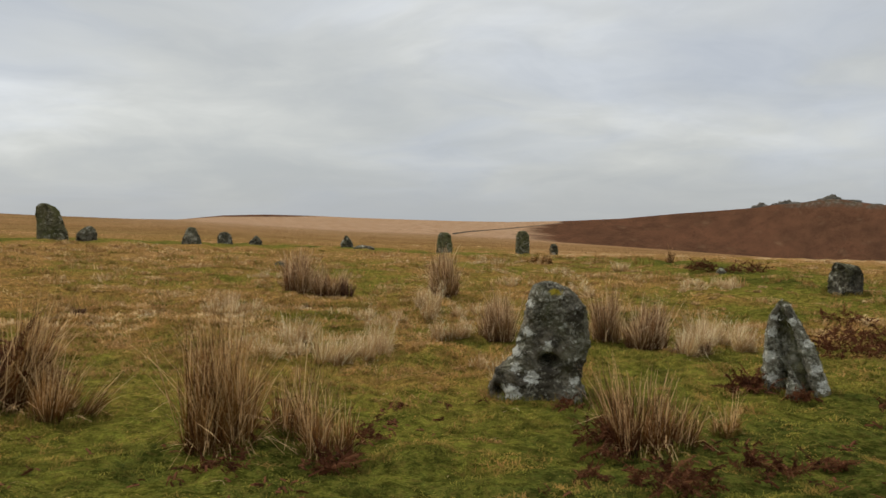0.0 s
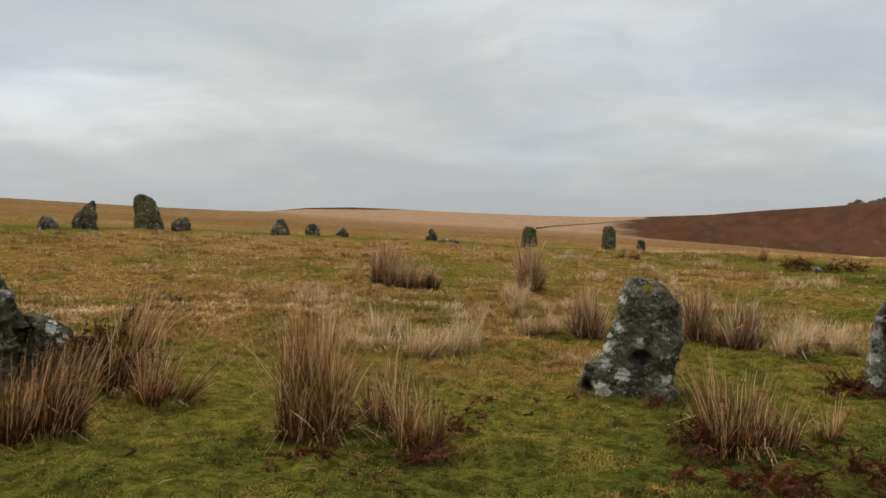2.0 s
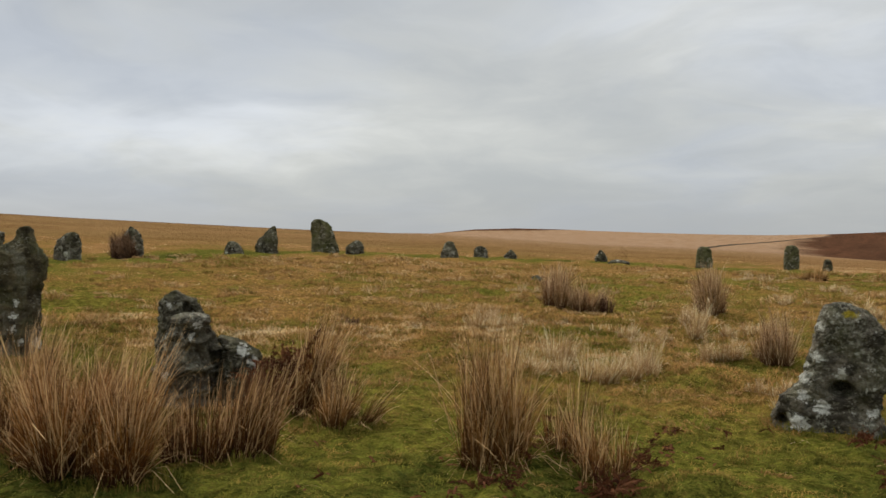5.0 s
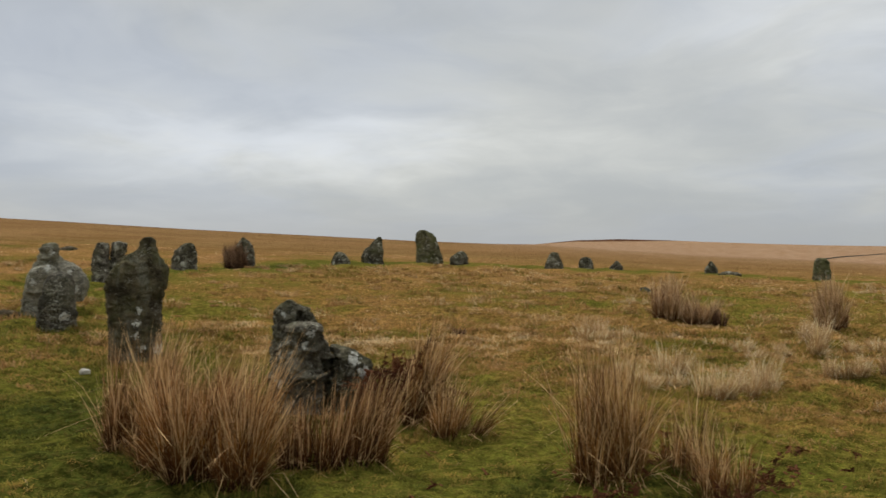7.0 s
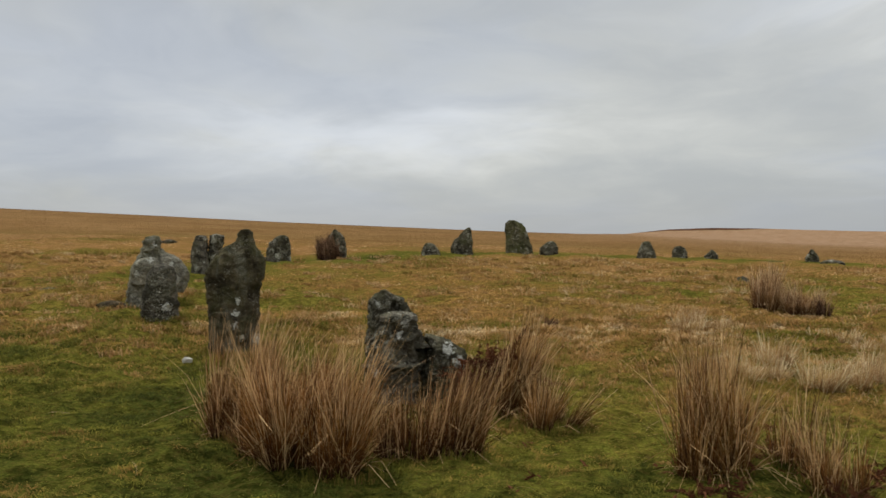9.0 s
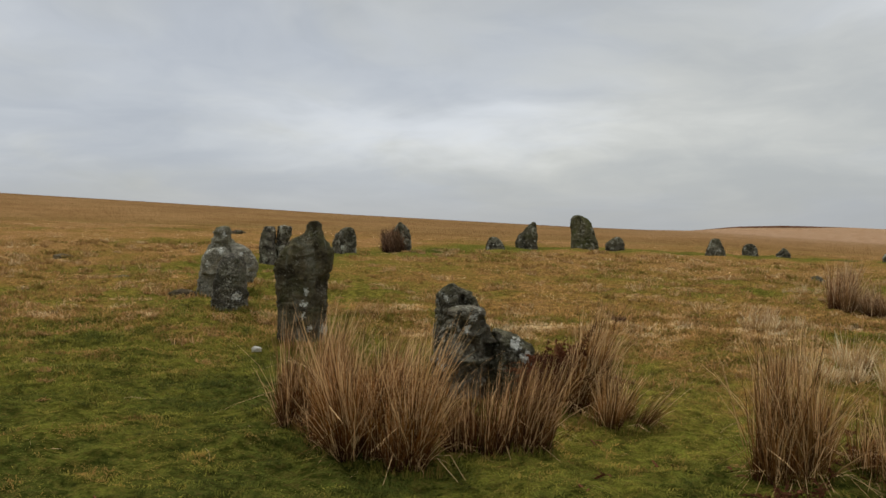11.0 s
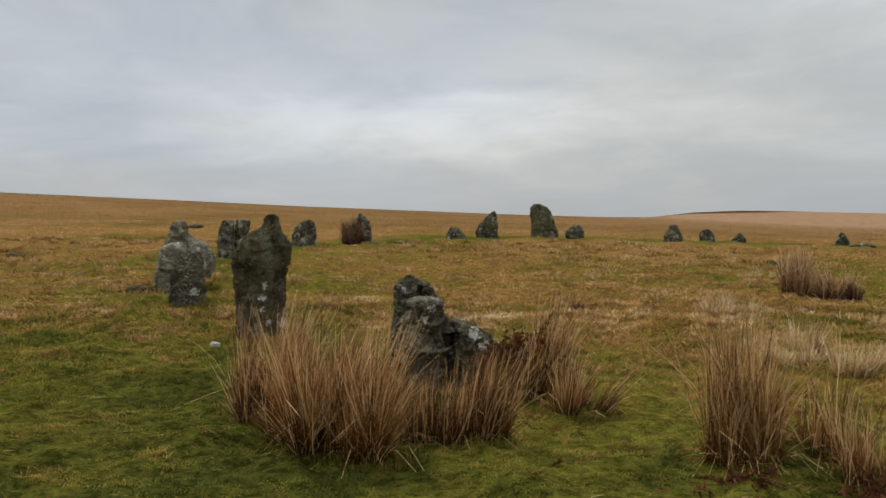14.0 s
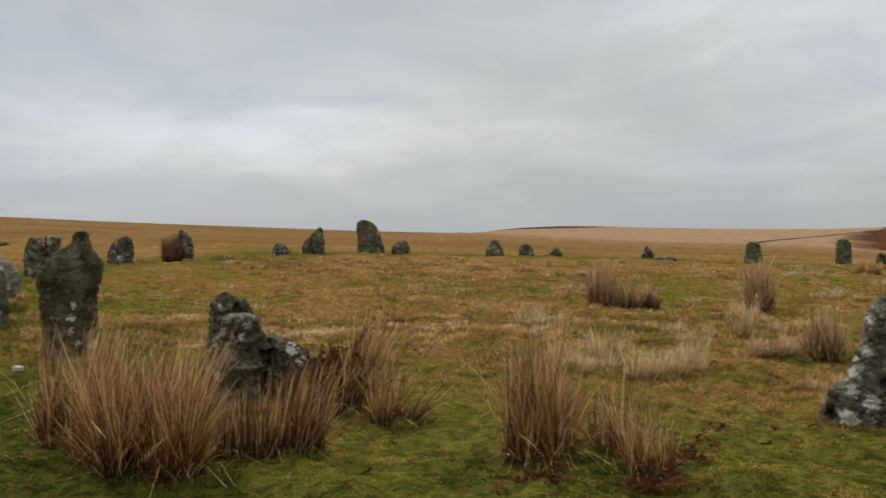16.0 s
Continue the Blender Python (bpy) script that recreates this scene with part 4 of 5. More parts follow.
# ---- far things: boundary wall and tor ----
def far_rock():
    m, n = material("tor_granite")
    p = n.coord("Object")
    c = n.ramp(n.noise(p, 0.35, 6.0, 0.7), ((0.3, (0.075, 0.066, 0.050)), (0.55, (0.14, 0.125, 0.10)), (0.8, (0.24, 0.22, 0.19))))
    n.finish(c, 1.0, n.bump(n.noise(p, 0.5, 5.0, 0.7), 1.0, 0.8), 0.0)
    return m


def build_far():
    rock = far_rock()
    a = np.linspace(-0.6, -7.7, 120)
    r = wall_r(a)
    x, y = -np.sin(np.radians(a)) * r, np.cos(np.radians(a)) * r
    z = lie(x, y)
    h = 0.5 + 0.7 * (fbm(x, y, 3.0, 1) - 0.5)
    nx, ny = x / r, y / r
    v = np.concatenate([np.stack([x + nx * o, y + ny * o, z + k], 1) for o, k in ((-0.5, -2.5), (-0.3, h), (0.3, h), (0.5, -2.5))])
    i = np.arange(119)
    quads = np.concatenate([np.stack([i + 120 * s, i + 1 + 120 * s, i + 1 + 120 * (s + 1), i + 120 * (s + 1)], 1) for s in range(3)])
    tagged(new("boundary_wall", mesh_from("boundary_wall", v, [quads], rock)), "far dark drystone wall climbing the moor", "stone wall")
    rng = np.random.default_rng(5)
    for a0, w, h, n in ((-19.55, 20, 5.0, 6), (-20.25, 6, 2.2, 3), (-21.05, 32, 4.6, 9), (-23.45, 17, 5.0, 5), (-23.0, 10, 3.0, 3), (-24.35, 20, 1.2, 5), (-25.7, 14, 1.0, 4)):
        rr = 1290.0
        x, y = -math.sin(radians(a0)) * rr, math.cos(radians(a0)) * rr
        lumps = []
        for k in range(n):
            u = (k + 0.5) / n * w - w / 2 + rng.normal(0, w * 0.03)
            hh = h * (0.45 + 0.7 * rng.random()) * (1 - 0.8 * abs(2 * u / w) ** 1.5)
            ww = w / n * (1.6 + 1.2 * rng.random())
            v, q, t = loft(((-8, -ww * 0.7, ww * 0.7), (0, -ww * 0.6, ww * 0.6), (hh * 0.5, -ww * 0.5, ww * 0.42), (hh * 0.85, -ww * 0.36, ww * 0.3), (hh, -ww * 0.22, ww * 0.2)), ww, 100 + k, 18, 12, 0, 3.4, 1.1, (), 5, 0.3)
            lumps.append((v + np.array([u, rng.random() * 4, 0]), q, t))
        top = tagged(new("tor"), "weathered granite tor on the heather hilltop", "tor", "rock piles of the tor")
        top.matrix_world = pose(x, y, ground_z(x, y), 0, 0, a0)
        for v, q, t in lumps:
            new("boulder", mesh_from("boulder", v, [q, t], rock, None, True)).parent = top


build_far()


# ---- grass ----
def blades(name, label, x, y, h, w, tone, lean, seed, rich=True, mat=None, depth=None):
    """Grass blades as one mesh: arrays of place, height, width, tone and lean."""
    rng = np.random.default_rng(seed)
    n = len(x)
    z = lie(x, y) + swell(x, y) * np.clip((60 - np.hypot(x, y)) / 30, 0, 1) - 0.012
    th = rng.random(n) * 2 * math.pi
    tilt = lean * (0.3 + rng.random(n))
    dx, dy = np.cos(th) * tilt * h, np.sin(th) * tilt * h
    sx, sy = -np.sin(th) * w / 2, np.cos(th) * w / 2
    b0, b1 = np.stack([x - sx, y - sy, z], 1), np.stack([x + sx, y + sy, z], 1)
    if rich:
        m0 = np.stack([x + dx * 0.35 - sx * 0.8, y + dy * 0.35 - sy * 0.8, z + h * 0.6], 1)
        m1 = np.stack([x + dx * 0.35 + sx * 0.8, y + dy * 0.35 + sy * 0.8, z + h * 0.6], 1)
        tip = np.stack([x + dx, y + dy, z + h * np.maximum(0.30, 1 - tilt * 0.42)], 1)
        v = np.stack([b0, b1, m0, m1, tip], 1).reshape(-1, 3)
        k = np.arange(n) * 5
        faces = [np.stack([k, k + 1, k + 3, k + 2], 1), np.stack([k + 2, k + 3, k + 4], 1)]
        per = 5
    else:
        tip = np.stack([x + dx, y + dy, z + h], 1)
        v = np.stack([b0, b1, tip], 1).reshape(-1, 3)
        k = np.arange(n) * 3
        faces = [np.stack([k, k + 1, k + 2], 1)]
        per = 3
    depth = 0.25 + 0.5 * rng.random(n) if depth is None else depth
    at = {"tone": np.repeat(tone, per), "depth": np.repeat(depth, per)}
    return tagged(new(name, mesh_from(name, v, faces, mat or GRASS, at)), label, "grass", kind="stuff")


def scatter(n, r0, r1, seed, power):
    """Places in the seen sector, thinning outward."""
    rng = np.random.default_rng(seed)
    u = rng.random(n)
    r = (r0 ** power + u * (r1 ** power - r0 ** power)) ** (1 / power)
    a = np.radians(rng.uniform(-33, 66, n))
    return -np.sin(a) * r, np.cos(a) * r, r, rng


def build_grass():
    # short turf: small tufts of a dozen blades
    x, y, r, rng = scatter(40000, 2.6, 13.5, 21, 1.0)
    k = 9
    cx, cy = np.repeat(x, k), np.repeat(y, k)
    rr = np.repeat(r, k)
    s = 0.035 + 0.004 * rr
    px, py = cx + rng.normal(0, 1, len(cx)) * s, cy + rng.normal(0, 1, len(cx)) * s
    dry = dryness(px, py)
    tuft = np.repeat(rng.random(len(x)), k)
    moss = np.clip((11.5 - rr) / 4, 0, 1)
    h = (0.026 + 0.04 * rng.random(len(px))) * (0.6 + 1.0 * tuft ** 2) * (0.8 + 0.7 * dry) * (1 - 0.42 * moss)
    grown = dry * 0.62 + (tuft - 0.5) * 0.45 + (fbm(px, py, 0.45, 3) - 0.5) * 0.9 + (vn(px, py, 0.24, 3) - 0.5) * 0.5
    cropped = 0.12 + dry * 0.52 + (tuft - 0.5) * 0.10 + (vn(px, py, 0.07, 5) - 0.5) * 0.32 + (fbm(px, py, 0.26, 3) - 0.5) * 0.65 + (fbm(px, py, 1.3, 2) - 0.5) * 0.42
    cropped = np.where(cropped > 0.36, 0.36 + (cropped - 0.36) * 0.6, cropped)
    tone = np.clip(grown * (1 - moss) + cropped * moss + rng.normal(0, 0.03, len(px)), 0, 1)
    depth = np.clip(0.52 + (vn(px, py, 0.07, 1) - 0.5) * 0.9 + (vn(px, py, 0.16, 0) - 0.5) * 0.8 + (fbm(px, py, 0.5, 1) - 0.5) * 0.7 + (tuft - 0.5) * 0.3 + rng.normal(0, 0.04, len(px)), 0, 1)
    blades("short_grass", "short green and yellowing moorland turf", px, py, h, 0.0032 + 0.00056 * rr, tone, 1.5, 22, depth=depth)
    # mid field: tussocky moor grass
    x, y, r, rng = scatter(27000, 9, 40, 23, 1.1)
    k = 8
    dryc = dryness(x, y)
    keep = rng.random(len(x)) < 0.45 + 0.55 * dryc
    x, y, r, dryc = x[keep], y[keep], r[keep], dryc[keep]
    cx, cy, rr = np.repeat(x, k), np.repeat(y, k), np.repeat(r, k)
    s = 0.06 + 0.003 * rr
    px, py = cx + rng.normal(0, 1, len(cx)) * s * 1.3, cy + rng.normal(0, 1, len(cx)) * s
    dry = np.repeat(dryc, k)
    tuft = np.repeat(rng.random(len(x)), k)
    h = 0.85 * np.clip(1.2 - rr / 30, 0.25, 1) * (0.05 + 0.05 * rng.random(len(px))) * (0.5 + 0.9 * dry) * (0.6 + 0.9 * tuft ** 2)
    tone = np.clip(dry * 0.62 + 0.03 + (tuft - 0.5) * 0.36 + (fbm(px, py, 0.8, 2) - 0.5) * 0.5 + rng.normal(0, 0.09, len(px)), 0, 1)
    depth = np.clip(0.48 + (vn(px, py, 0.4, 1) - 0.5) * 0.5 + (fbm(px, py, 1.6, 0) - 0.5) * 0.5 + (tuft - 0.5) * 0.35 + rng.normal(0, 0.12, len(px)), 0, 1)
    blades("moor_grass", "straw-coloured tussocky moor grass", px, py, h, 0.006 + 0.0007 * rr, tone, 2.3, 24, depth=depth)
    # straw tufts that stand out of the turf
    x, y, r, rng = scatter(6500, 3.4, 26, 27, 1.1)
    keep = rng.random(len(x)) < np.clip(0.15 + 1.3 * (fbm(x, y, 2.2, 1) - 0.35) + 0.5 * (dryness(x, y) - 0.4), 0, 1) * np.clip((r - 4.5) / 5, 0.03, 1)
    keep = keep & (rng.random(len(x)) > 0.85 * np.clip((np.degrees(np.arctan2(-x, y)) - 29) / 6, 0, 1) * np.clip((14 - r) / 3, 0, 1))
    x, y, r = x[keep], y[keep], r[keep]
    k = 34
    size = np.repeat(0.04 + 0.13 * rng.random(len(x)) ** 2 * np.clip((r - 4) / 4, 0.3, 1), k) * (0.8 + 0.02 * np.repeat(r, k))
    th, q = rng.random(len(x) * k) * 2 * math.pi, np.sqrt(rng.random(len(x) * k))
    px, py = np.repeat(x, k) + np.cos(th) * q * size * 1.5, np.repeat(y, k) + np.sin(th) * q * size
    size = size * np.clip(np.repeat(r, k) / 7.5, 0.4, 1)
    h = size * (0.4 + 0.55 * rng.random(len(px))) + 0.02
    pick = rng.random(len(x))
    tone = np.clip(np.repeat(np.where(pick < 0.25, 0.36, 0.46 + 0.34 * rng.random(len(x)) * np.clip(r / 9 - 0.3, 0, 1)), k) + rng.normal(0, 0.08, len(px)), 0, 1)
    blades("straw_tuft", "small bleached tufts of grass in the turf", px, py, h, 0.003 + 0.0006 * np.repeat(r, k), tone, 1.6, 28)
    # longer grass left ungrazed round the feet of the near stones
    rng = np.random.default_rng(29)
    xs, ys = [], []
    for key, rx, ry in (("shoulder", 0.46, 0.28), ("split", 0.32, 0.24), ("notched", 0.5, 0.34), ("pillar", 0.36, 0.3), ("knob", 0.5, 0.42), ("front", 0.3, 0.26), ("block", 0.34, 0.3)):
        fx, fy, fz = FEET[key]
        a = math.atan2(-fx, fy)
        th = rng.random(900) * 2 * math.pi
        u, v = np.cos(th) * (rx + rng.normal(0, 0.04, 900)), np.sin(th) * (ry + rng.normal(0, 0.04, 900)) + 0.08
        xs.append(fx + u * math.cos(a) - v * math.sin(a))
        ys.append(fy + u * math.sin(a) + v * math.cos(a))
    px, py = np.concatenate(xs), np.concatenate(ys)
    tone = np.clip(0.28 + (fbm(px, py, 0.3, 1) - 0.5) * 0.9 + rng.normal(0, 0.12, len(px)), 0, 1)
    blades("foot_grass", "longer grass round the feet of stones", px, py, 0.04 + 0.09 * rng.random(len(px)) ** 2, 0.006 + 0.0 * px, tone, 0.7, 30)
    # open hillside
    x, y, r, rng = scatter(90000, 30, 150, 25, 1.0)
    rc = np.hypot(x - CX, y - CY)
    bearing = np.degrees(np.arctan2(-x, y))
    keep = (rc > 12.5) & (rng.random(len(x)) > np.clip((r - 42) / 70, 0, 1) * np.clip((23 - bearing) / 8, 0, 1))
    x, y, r = x[keep], y[keep], r[keep]
    tone = np.clip(0.57 + (fbm(x, y, 9, 1) - 0.5) * 0.9 + (fbm(x, y, 2.2, 2) - 0.5) * 0.6 + rng.normal(0, 0.09, len(x)), 0, 1)
    tone = np.clip(tone + 0.22 * np.clip((-np.degrees(np.arctan2(-x, y)) - 2) / 5, 0, 1), 0, 1)
    h = (0.03 + 0.05 * rng.random(len(x)))
    blades("hillside_grass", "orange-brown grass of the open hillside", x, y, h, 0.008 + 0.0005 * r, tone, 0.8, 26, False, GRASS_HILL)


build_grass()


# ---- rushes, tussocks and bracken ----
def stems(n, rx, ry, h, seed, lean=(0.0, 0.0), spread=0.35, width=0.0045, droop=0.12, tufts=12):
    """Stems of one clump, which grow in a handful of tufts of uneven height and lean."""
    rng = np.random.default_rng(seed)
    ta, tq = rng.random(tufts) * 2 * math.pi, np.sqrt(rng.random(tufts)) * 0.85
    th_ = 1.0 - 0.5 * rng.random(tufts) - 0.12 * tq
    th_[0] = 1.0
    tlx, tly = rng.normal(0, 0.06, tufts), rng.normal(0, 0.06, tufts)
    own = rng.integers(0, tufts, n)
    a0, q0 = rng.random(n) * 2 * math.pi, np.sqrt(rng.random(n))
    x = (np.cos(ta) * tq)[own] * rx + np.cos(a0) * q0 * rx * 0.27
    y = (np.sin(ta) * tq)[own] * ry + np.sin(a0) * q0 * ry * 0.27
    q = np.minimum(np.hypot(x / rx, y / ry), 1.2)
    a = np.arctan2(y / ry, x / rx)
    hh = h * th_[own] * (1 - 0.68 * rng.random(n) ** 1.15)
    fan = 0.05 * q0 * np.stack([np.cos(a0), np.sin(a0)])
    stray = rng.random(n) < 0.13
    wild = fan + rng.normal(0, 0.075, (2, n)) + stray * np.clip(rng.normal(0, 0.26, (2, n)), -0.42, 0.42)
    skirt = rng.random(n) < 0.09
    hh = np.where(skirt, hh * 0.45, hh)
    wild = wild + skirt * np.stack([np.cos(a), np.sin(a)]) * (0.3 + 0.7 * rng.random(n))
    ox = (np.cos(a) * q * spread * 0.75 + lean[0] + tlx[own] + wild[0]) * hh
    oy = (np.sin(a) * q * spread * 0.75 + lean[1] + tly[own] + wild[1]) * hh
    th = rng.random(n) * 2 * math.pi
    w = width * np.where(rng.random(n) < 0.15, 1.3, 0.55 + 0.45 * rng.random(n))
    wx, wy = np.cos(th) * w / 2, np.sin(th) * w / 2
    bend = droop * (rng.random(n) ** 3) * 4
    kink, kd = (rng.random(n) < 0.13) * (0.25 + 0.5 * rng.random(n)), rng.random(n) * 2 * math.pi
    kin = rng.random(tufts)[own]
    tone = np.where(stray & (rng.random(n) < 0.6), 0.84 + 0.14 * rng.random(n), rng.random(n))
    ph = rng.random(n) * 6.3
    v, at = [], []
    for k, wk in ((0.0, 1.0), (0.35, 1.0), (0.65, 0.85), (0.85, 0.6), (1.0, 0.2)):
        f = 0.65 * k + 0.35 * k * k
        over = np.maximum(k - 0.6, 0) * 2.2 * kink * hh
        z = hh * (k - bend * k ** 3 * 0.5) - over * 0.9
        cx, cy = x + ox * f * (1 + bend * k) + np.cos(kd) * over, y + oy * f * (1 + bend * k) + np.sin(kd) * over
        z = np.maximum(z, 0.02)
        cx, cy = cx + np.sin(k * 7 + ph) * hh * 0.014, cy + np.cos(k * 6 + ph) * hh * 0.014
        v += [np.stack([cx - wx * wk, cy - wy * wk, z], 1), np.stack([cx + wx * wk, cy + wy * wk, z], 1)]
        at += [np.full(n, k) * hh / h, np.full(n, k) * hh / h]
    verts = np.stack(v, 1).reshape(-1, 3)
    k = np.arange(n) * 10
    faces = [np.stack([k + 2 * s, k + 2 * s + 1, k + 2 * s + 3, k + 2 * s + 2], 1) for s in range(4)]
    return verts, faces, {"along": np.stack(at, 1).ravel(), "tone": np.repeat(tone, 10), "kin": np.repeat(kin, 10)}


def fallen(n, rx, ry, length, seed, width=0.005):
    """Broken stems that lie out over the turf round a clump."""
    rng = np.random.default_rng(seed)
    a = rng.random(n) * 2 * math.pi
    q = 0.6 + 0.5 * rng.random(n)
    x, y = np.cos(a) * rx * q, np.sin(a) * ry * q
    b = a + rng.normal(0, 0.6, n)
    ln = length * (0.4 + 0.6 * rng.random(n))
    z0, z1 = 0.05 + 0.2 * rng.random(n) * length, 0.02 + 0.05 * rng.random(n)
    ex, ey = x + np.cos(b) * ln, y + np.sin(b) * ln
    mx, my, mz = (x + ex) / 2, (y + ey) / 2, np.maximum(z0, z1) + 0.12 * ln
    v = []
    for cx, cy, cz in ((x, y, z0), (mx, my, mz), (ex, ey, z1)):
        v += [np.stack([cx, cy, cz], 1), np.stack([cx - np.sin(b) * width, cy + np.cos(b) * width, cz + width * 0.5], 1)]
    verts = np.stack(v, 1).reshape(-1, 3)
    k = np.arange(n) * 6
    faces = [np.stack([k + 2 * s, k + 2 * s + 1, k + 2 * s + 3, k + 2 * s + 2], 1) for s in range(2)]
    return verts, faces, {"along": np.full(n * 6, 0.8), "tone": np.repeat(0.55 + 0.4 * rng.random(n), 6), "kin": np.full(n * 6, 0.6)}


COUNT = [0]


def clump(name, x, y, rx, ry, h, n, mat, label, group, category="rushes", lean=(0.0, 0.0), spread=0.35, width=0.0045, loose=0, droop=0.12):
    COUNT[0] += 1
    seed = 300 + COUNT[0] * 7
    ob = tagged(new(name), label, category, group)
    h = h * 1.22
    ob.matrix_world = pose(x, y, ground_z(x, y) - 0.02, 0, 0, math.degrees(math.atan2(-x, y)))
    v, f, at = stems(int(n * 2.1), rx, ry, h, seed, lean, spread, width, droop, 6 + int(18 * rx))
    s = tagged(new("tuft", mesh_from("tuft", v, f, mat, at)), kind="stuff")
    s.parent = ob
    if loose:
        v, f, at = fallen(loose, rx * 0.9, ry * 0.9, h * 0.45, seed + 1, width * 0.5)
        s = tagged(new("litter", mesh_from("litter", v, f, RUSH, at)), "bleached stems bent down to the ground", kind="stuff")
        s.parent = ob
    return ob


def build_rushes():
    g = "rush clumps"
    brown = "dense clump of dead brown rushes with pale tips"
    rows = (  # x, y, half width, half depth, height, stems, material, lean, spread, loose
        (-1.40, 5.62, 0.22, 0.20, 0.86, 1150, RUSH, (0.0, 0.0), 0.16, 44, brown),
        (-1.02, 5.95, 0.12, 0.12, 0.64, 170, RUSH, (0.0, 0.0), 0.1, 22, brown),
        (-0.74, 5.62, 0.17, 0.14, 0.52, 300, RUSH, (0.02, 0.0), 0.08, 18, "smaller tawny rush clump beside a larger one"),
        (-4.66, 5.06, 0.21, 0.19, 0.80, 900, RUSH_DEEP, (0.07, 0.0), 0.20, 12, brown),
        (-4.40, 5.10, 0.24, 0.24, 0.74, 560, RUSH_RED, (0.10, 0.0), 0.12, 6, brown),
        (-3.80, 4.70, 0.24, 0.22, 0.80, 1150, RUSH_RED, (0.05, 0.0), 0.34, 22, "tall dense clump of red-brown rushes before a stone"),
        (-4.10, 4.92, 0.28, 0.26, 0.77, 1000, RUSH_RED, (0.10, 0.0), 0.12, 10, "tall dense clump of red-brown rushes before a stone"),
        (-3.42, 4.66, 0.21, 0.20, 0.82, 1150, RUSH_RED, (0.07, 0.0), 0.26, 24, "tall dense clump of red-brown rushes before a stone"),
        (-3.18, 5.32, 0.34, 0.24, 0.60, 1050, RUSH_DEEP, (0.06, 0.0), 0.24, 24, brown),
        (-3.22, 6.75, 0.20, 0.18, 0.84, 620, RUSH, (0.10, 0.0), 0.12, 8, "tall tawny rush clump mixed with dead bracken"),
        (-2.78, 6.42, 0.24, 0.2, 0.46, 520, RUSH, (0.10, 0.0), 0.7, 16, "low fanned tuft of pale rushes"),
        (1.36, 5.85, 0.26, 0.22, 0.54, 680, RUSH_DEEP, (0.0, 0.0), 0.34, 40, "thin brown rush clump with stray pale stems"),
        (2.02, 6.35, 0.08, 0.08, 0.30, 90, RUSH, (0.0, 0.0), 0.3, 4, "thin brown rush clump with stray pale stems"),
        (0.68, 10.5, 0.25, 0.2, 0.60, 600, RUSH_TAWNY, (0.0, 0.0), 0.08, 0, brown),
        (1.94, 10.5, 0.16, 0.16, 0.60, 450, RUSH_TAWNY, (0.0, 0.0), 0.08, 0, brown),
        (2.30, 10.1, 0.23, 0.2, 0.58, 600, RUSH_TAWNY, (0.0, 0.0), 0.08, 0, brown),
        (2.64, 9.55, 0.22, 0.16, 0.20, 320, RUSH_DARK, (0.0, 0.0), 0.3, 0, "short dark tuft of old rushes"),
        (0.04, 14.3, 0.22, 0.2, 0.76, 800, RUSH_TAWNY, (0.0, 0.0), 0.04, 0, "upright square-cut clump of brown rushes"),
        (-1.84, 14.3, 0.24, 0.2, 0.44, 500, RUSH_TAWNY, (0.0, 0.0), 0.25, 0, brown),
        (-2.34, 14.5, 0.30, 0.25, 0.72, 800, RUSH_TAWNY, (0.0, 0.0), 0.16, 0, "soft tawny rush clump among bleached tussocks"),
        (-1.52, 14.25, 0.09, 0.1, 0.30, 160, RUSH_DARK, (0.0, 0.0), 0.2, 0, "short dark tuft of old rushes"),
        (5.56, 22.0, 0.14, 0.14, 0.46, 140, RUSH, (0.0, 0.0), 0.25, 0, brown),
        (2.38, 22.0, 0.34, 0.25, 0.36, 300, RUSH, (0.0, 0.0), 0.3, 0, brown),
        (-4.79, 11.7, 0.08, 0.08, 0.16, 90, RUSH_DARK, (0.0, 0.0), 0.4, 0, "short dark tuft of old rushes"),
        (-14.62, 20.35, 0.33, 0.22, 0.68, 2600, RUSH_DARK, (-0.02, 0.0), -0.22, 0, "dark rush clump leaning on a standing stone"),
    )
    for x, y, rx, ry, h, n, mat, lean, spread, loose, label in rows:
        r = math.hypot(x, y)
        clump("rush_clump", x, y, rx, ry, h, int(n * (1.5 if 9 < r < 18 else 1)), mat, label, g, "rushes", (lean[0] * 2.0, lean[1]), spread, 0.0048 + 0.00016 * max(0, r - 6), int(loose * 0.8))
    near = [row for row in rows if math.hypot(row[0], row[1]) < 8]
    pale = "pale bleached tussock of moor grass"
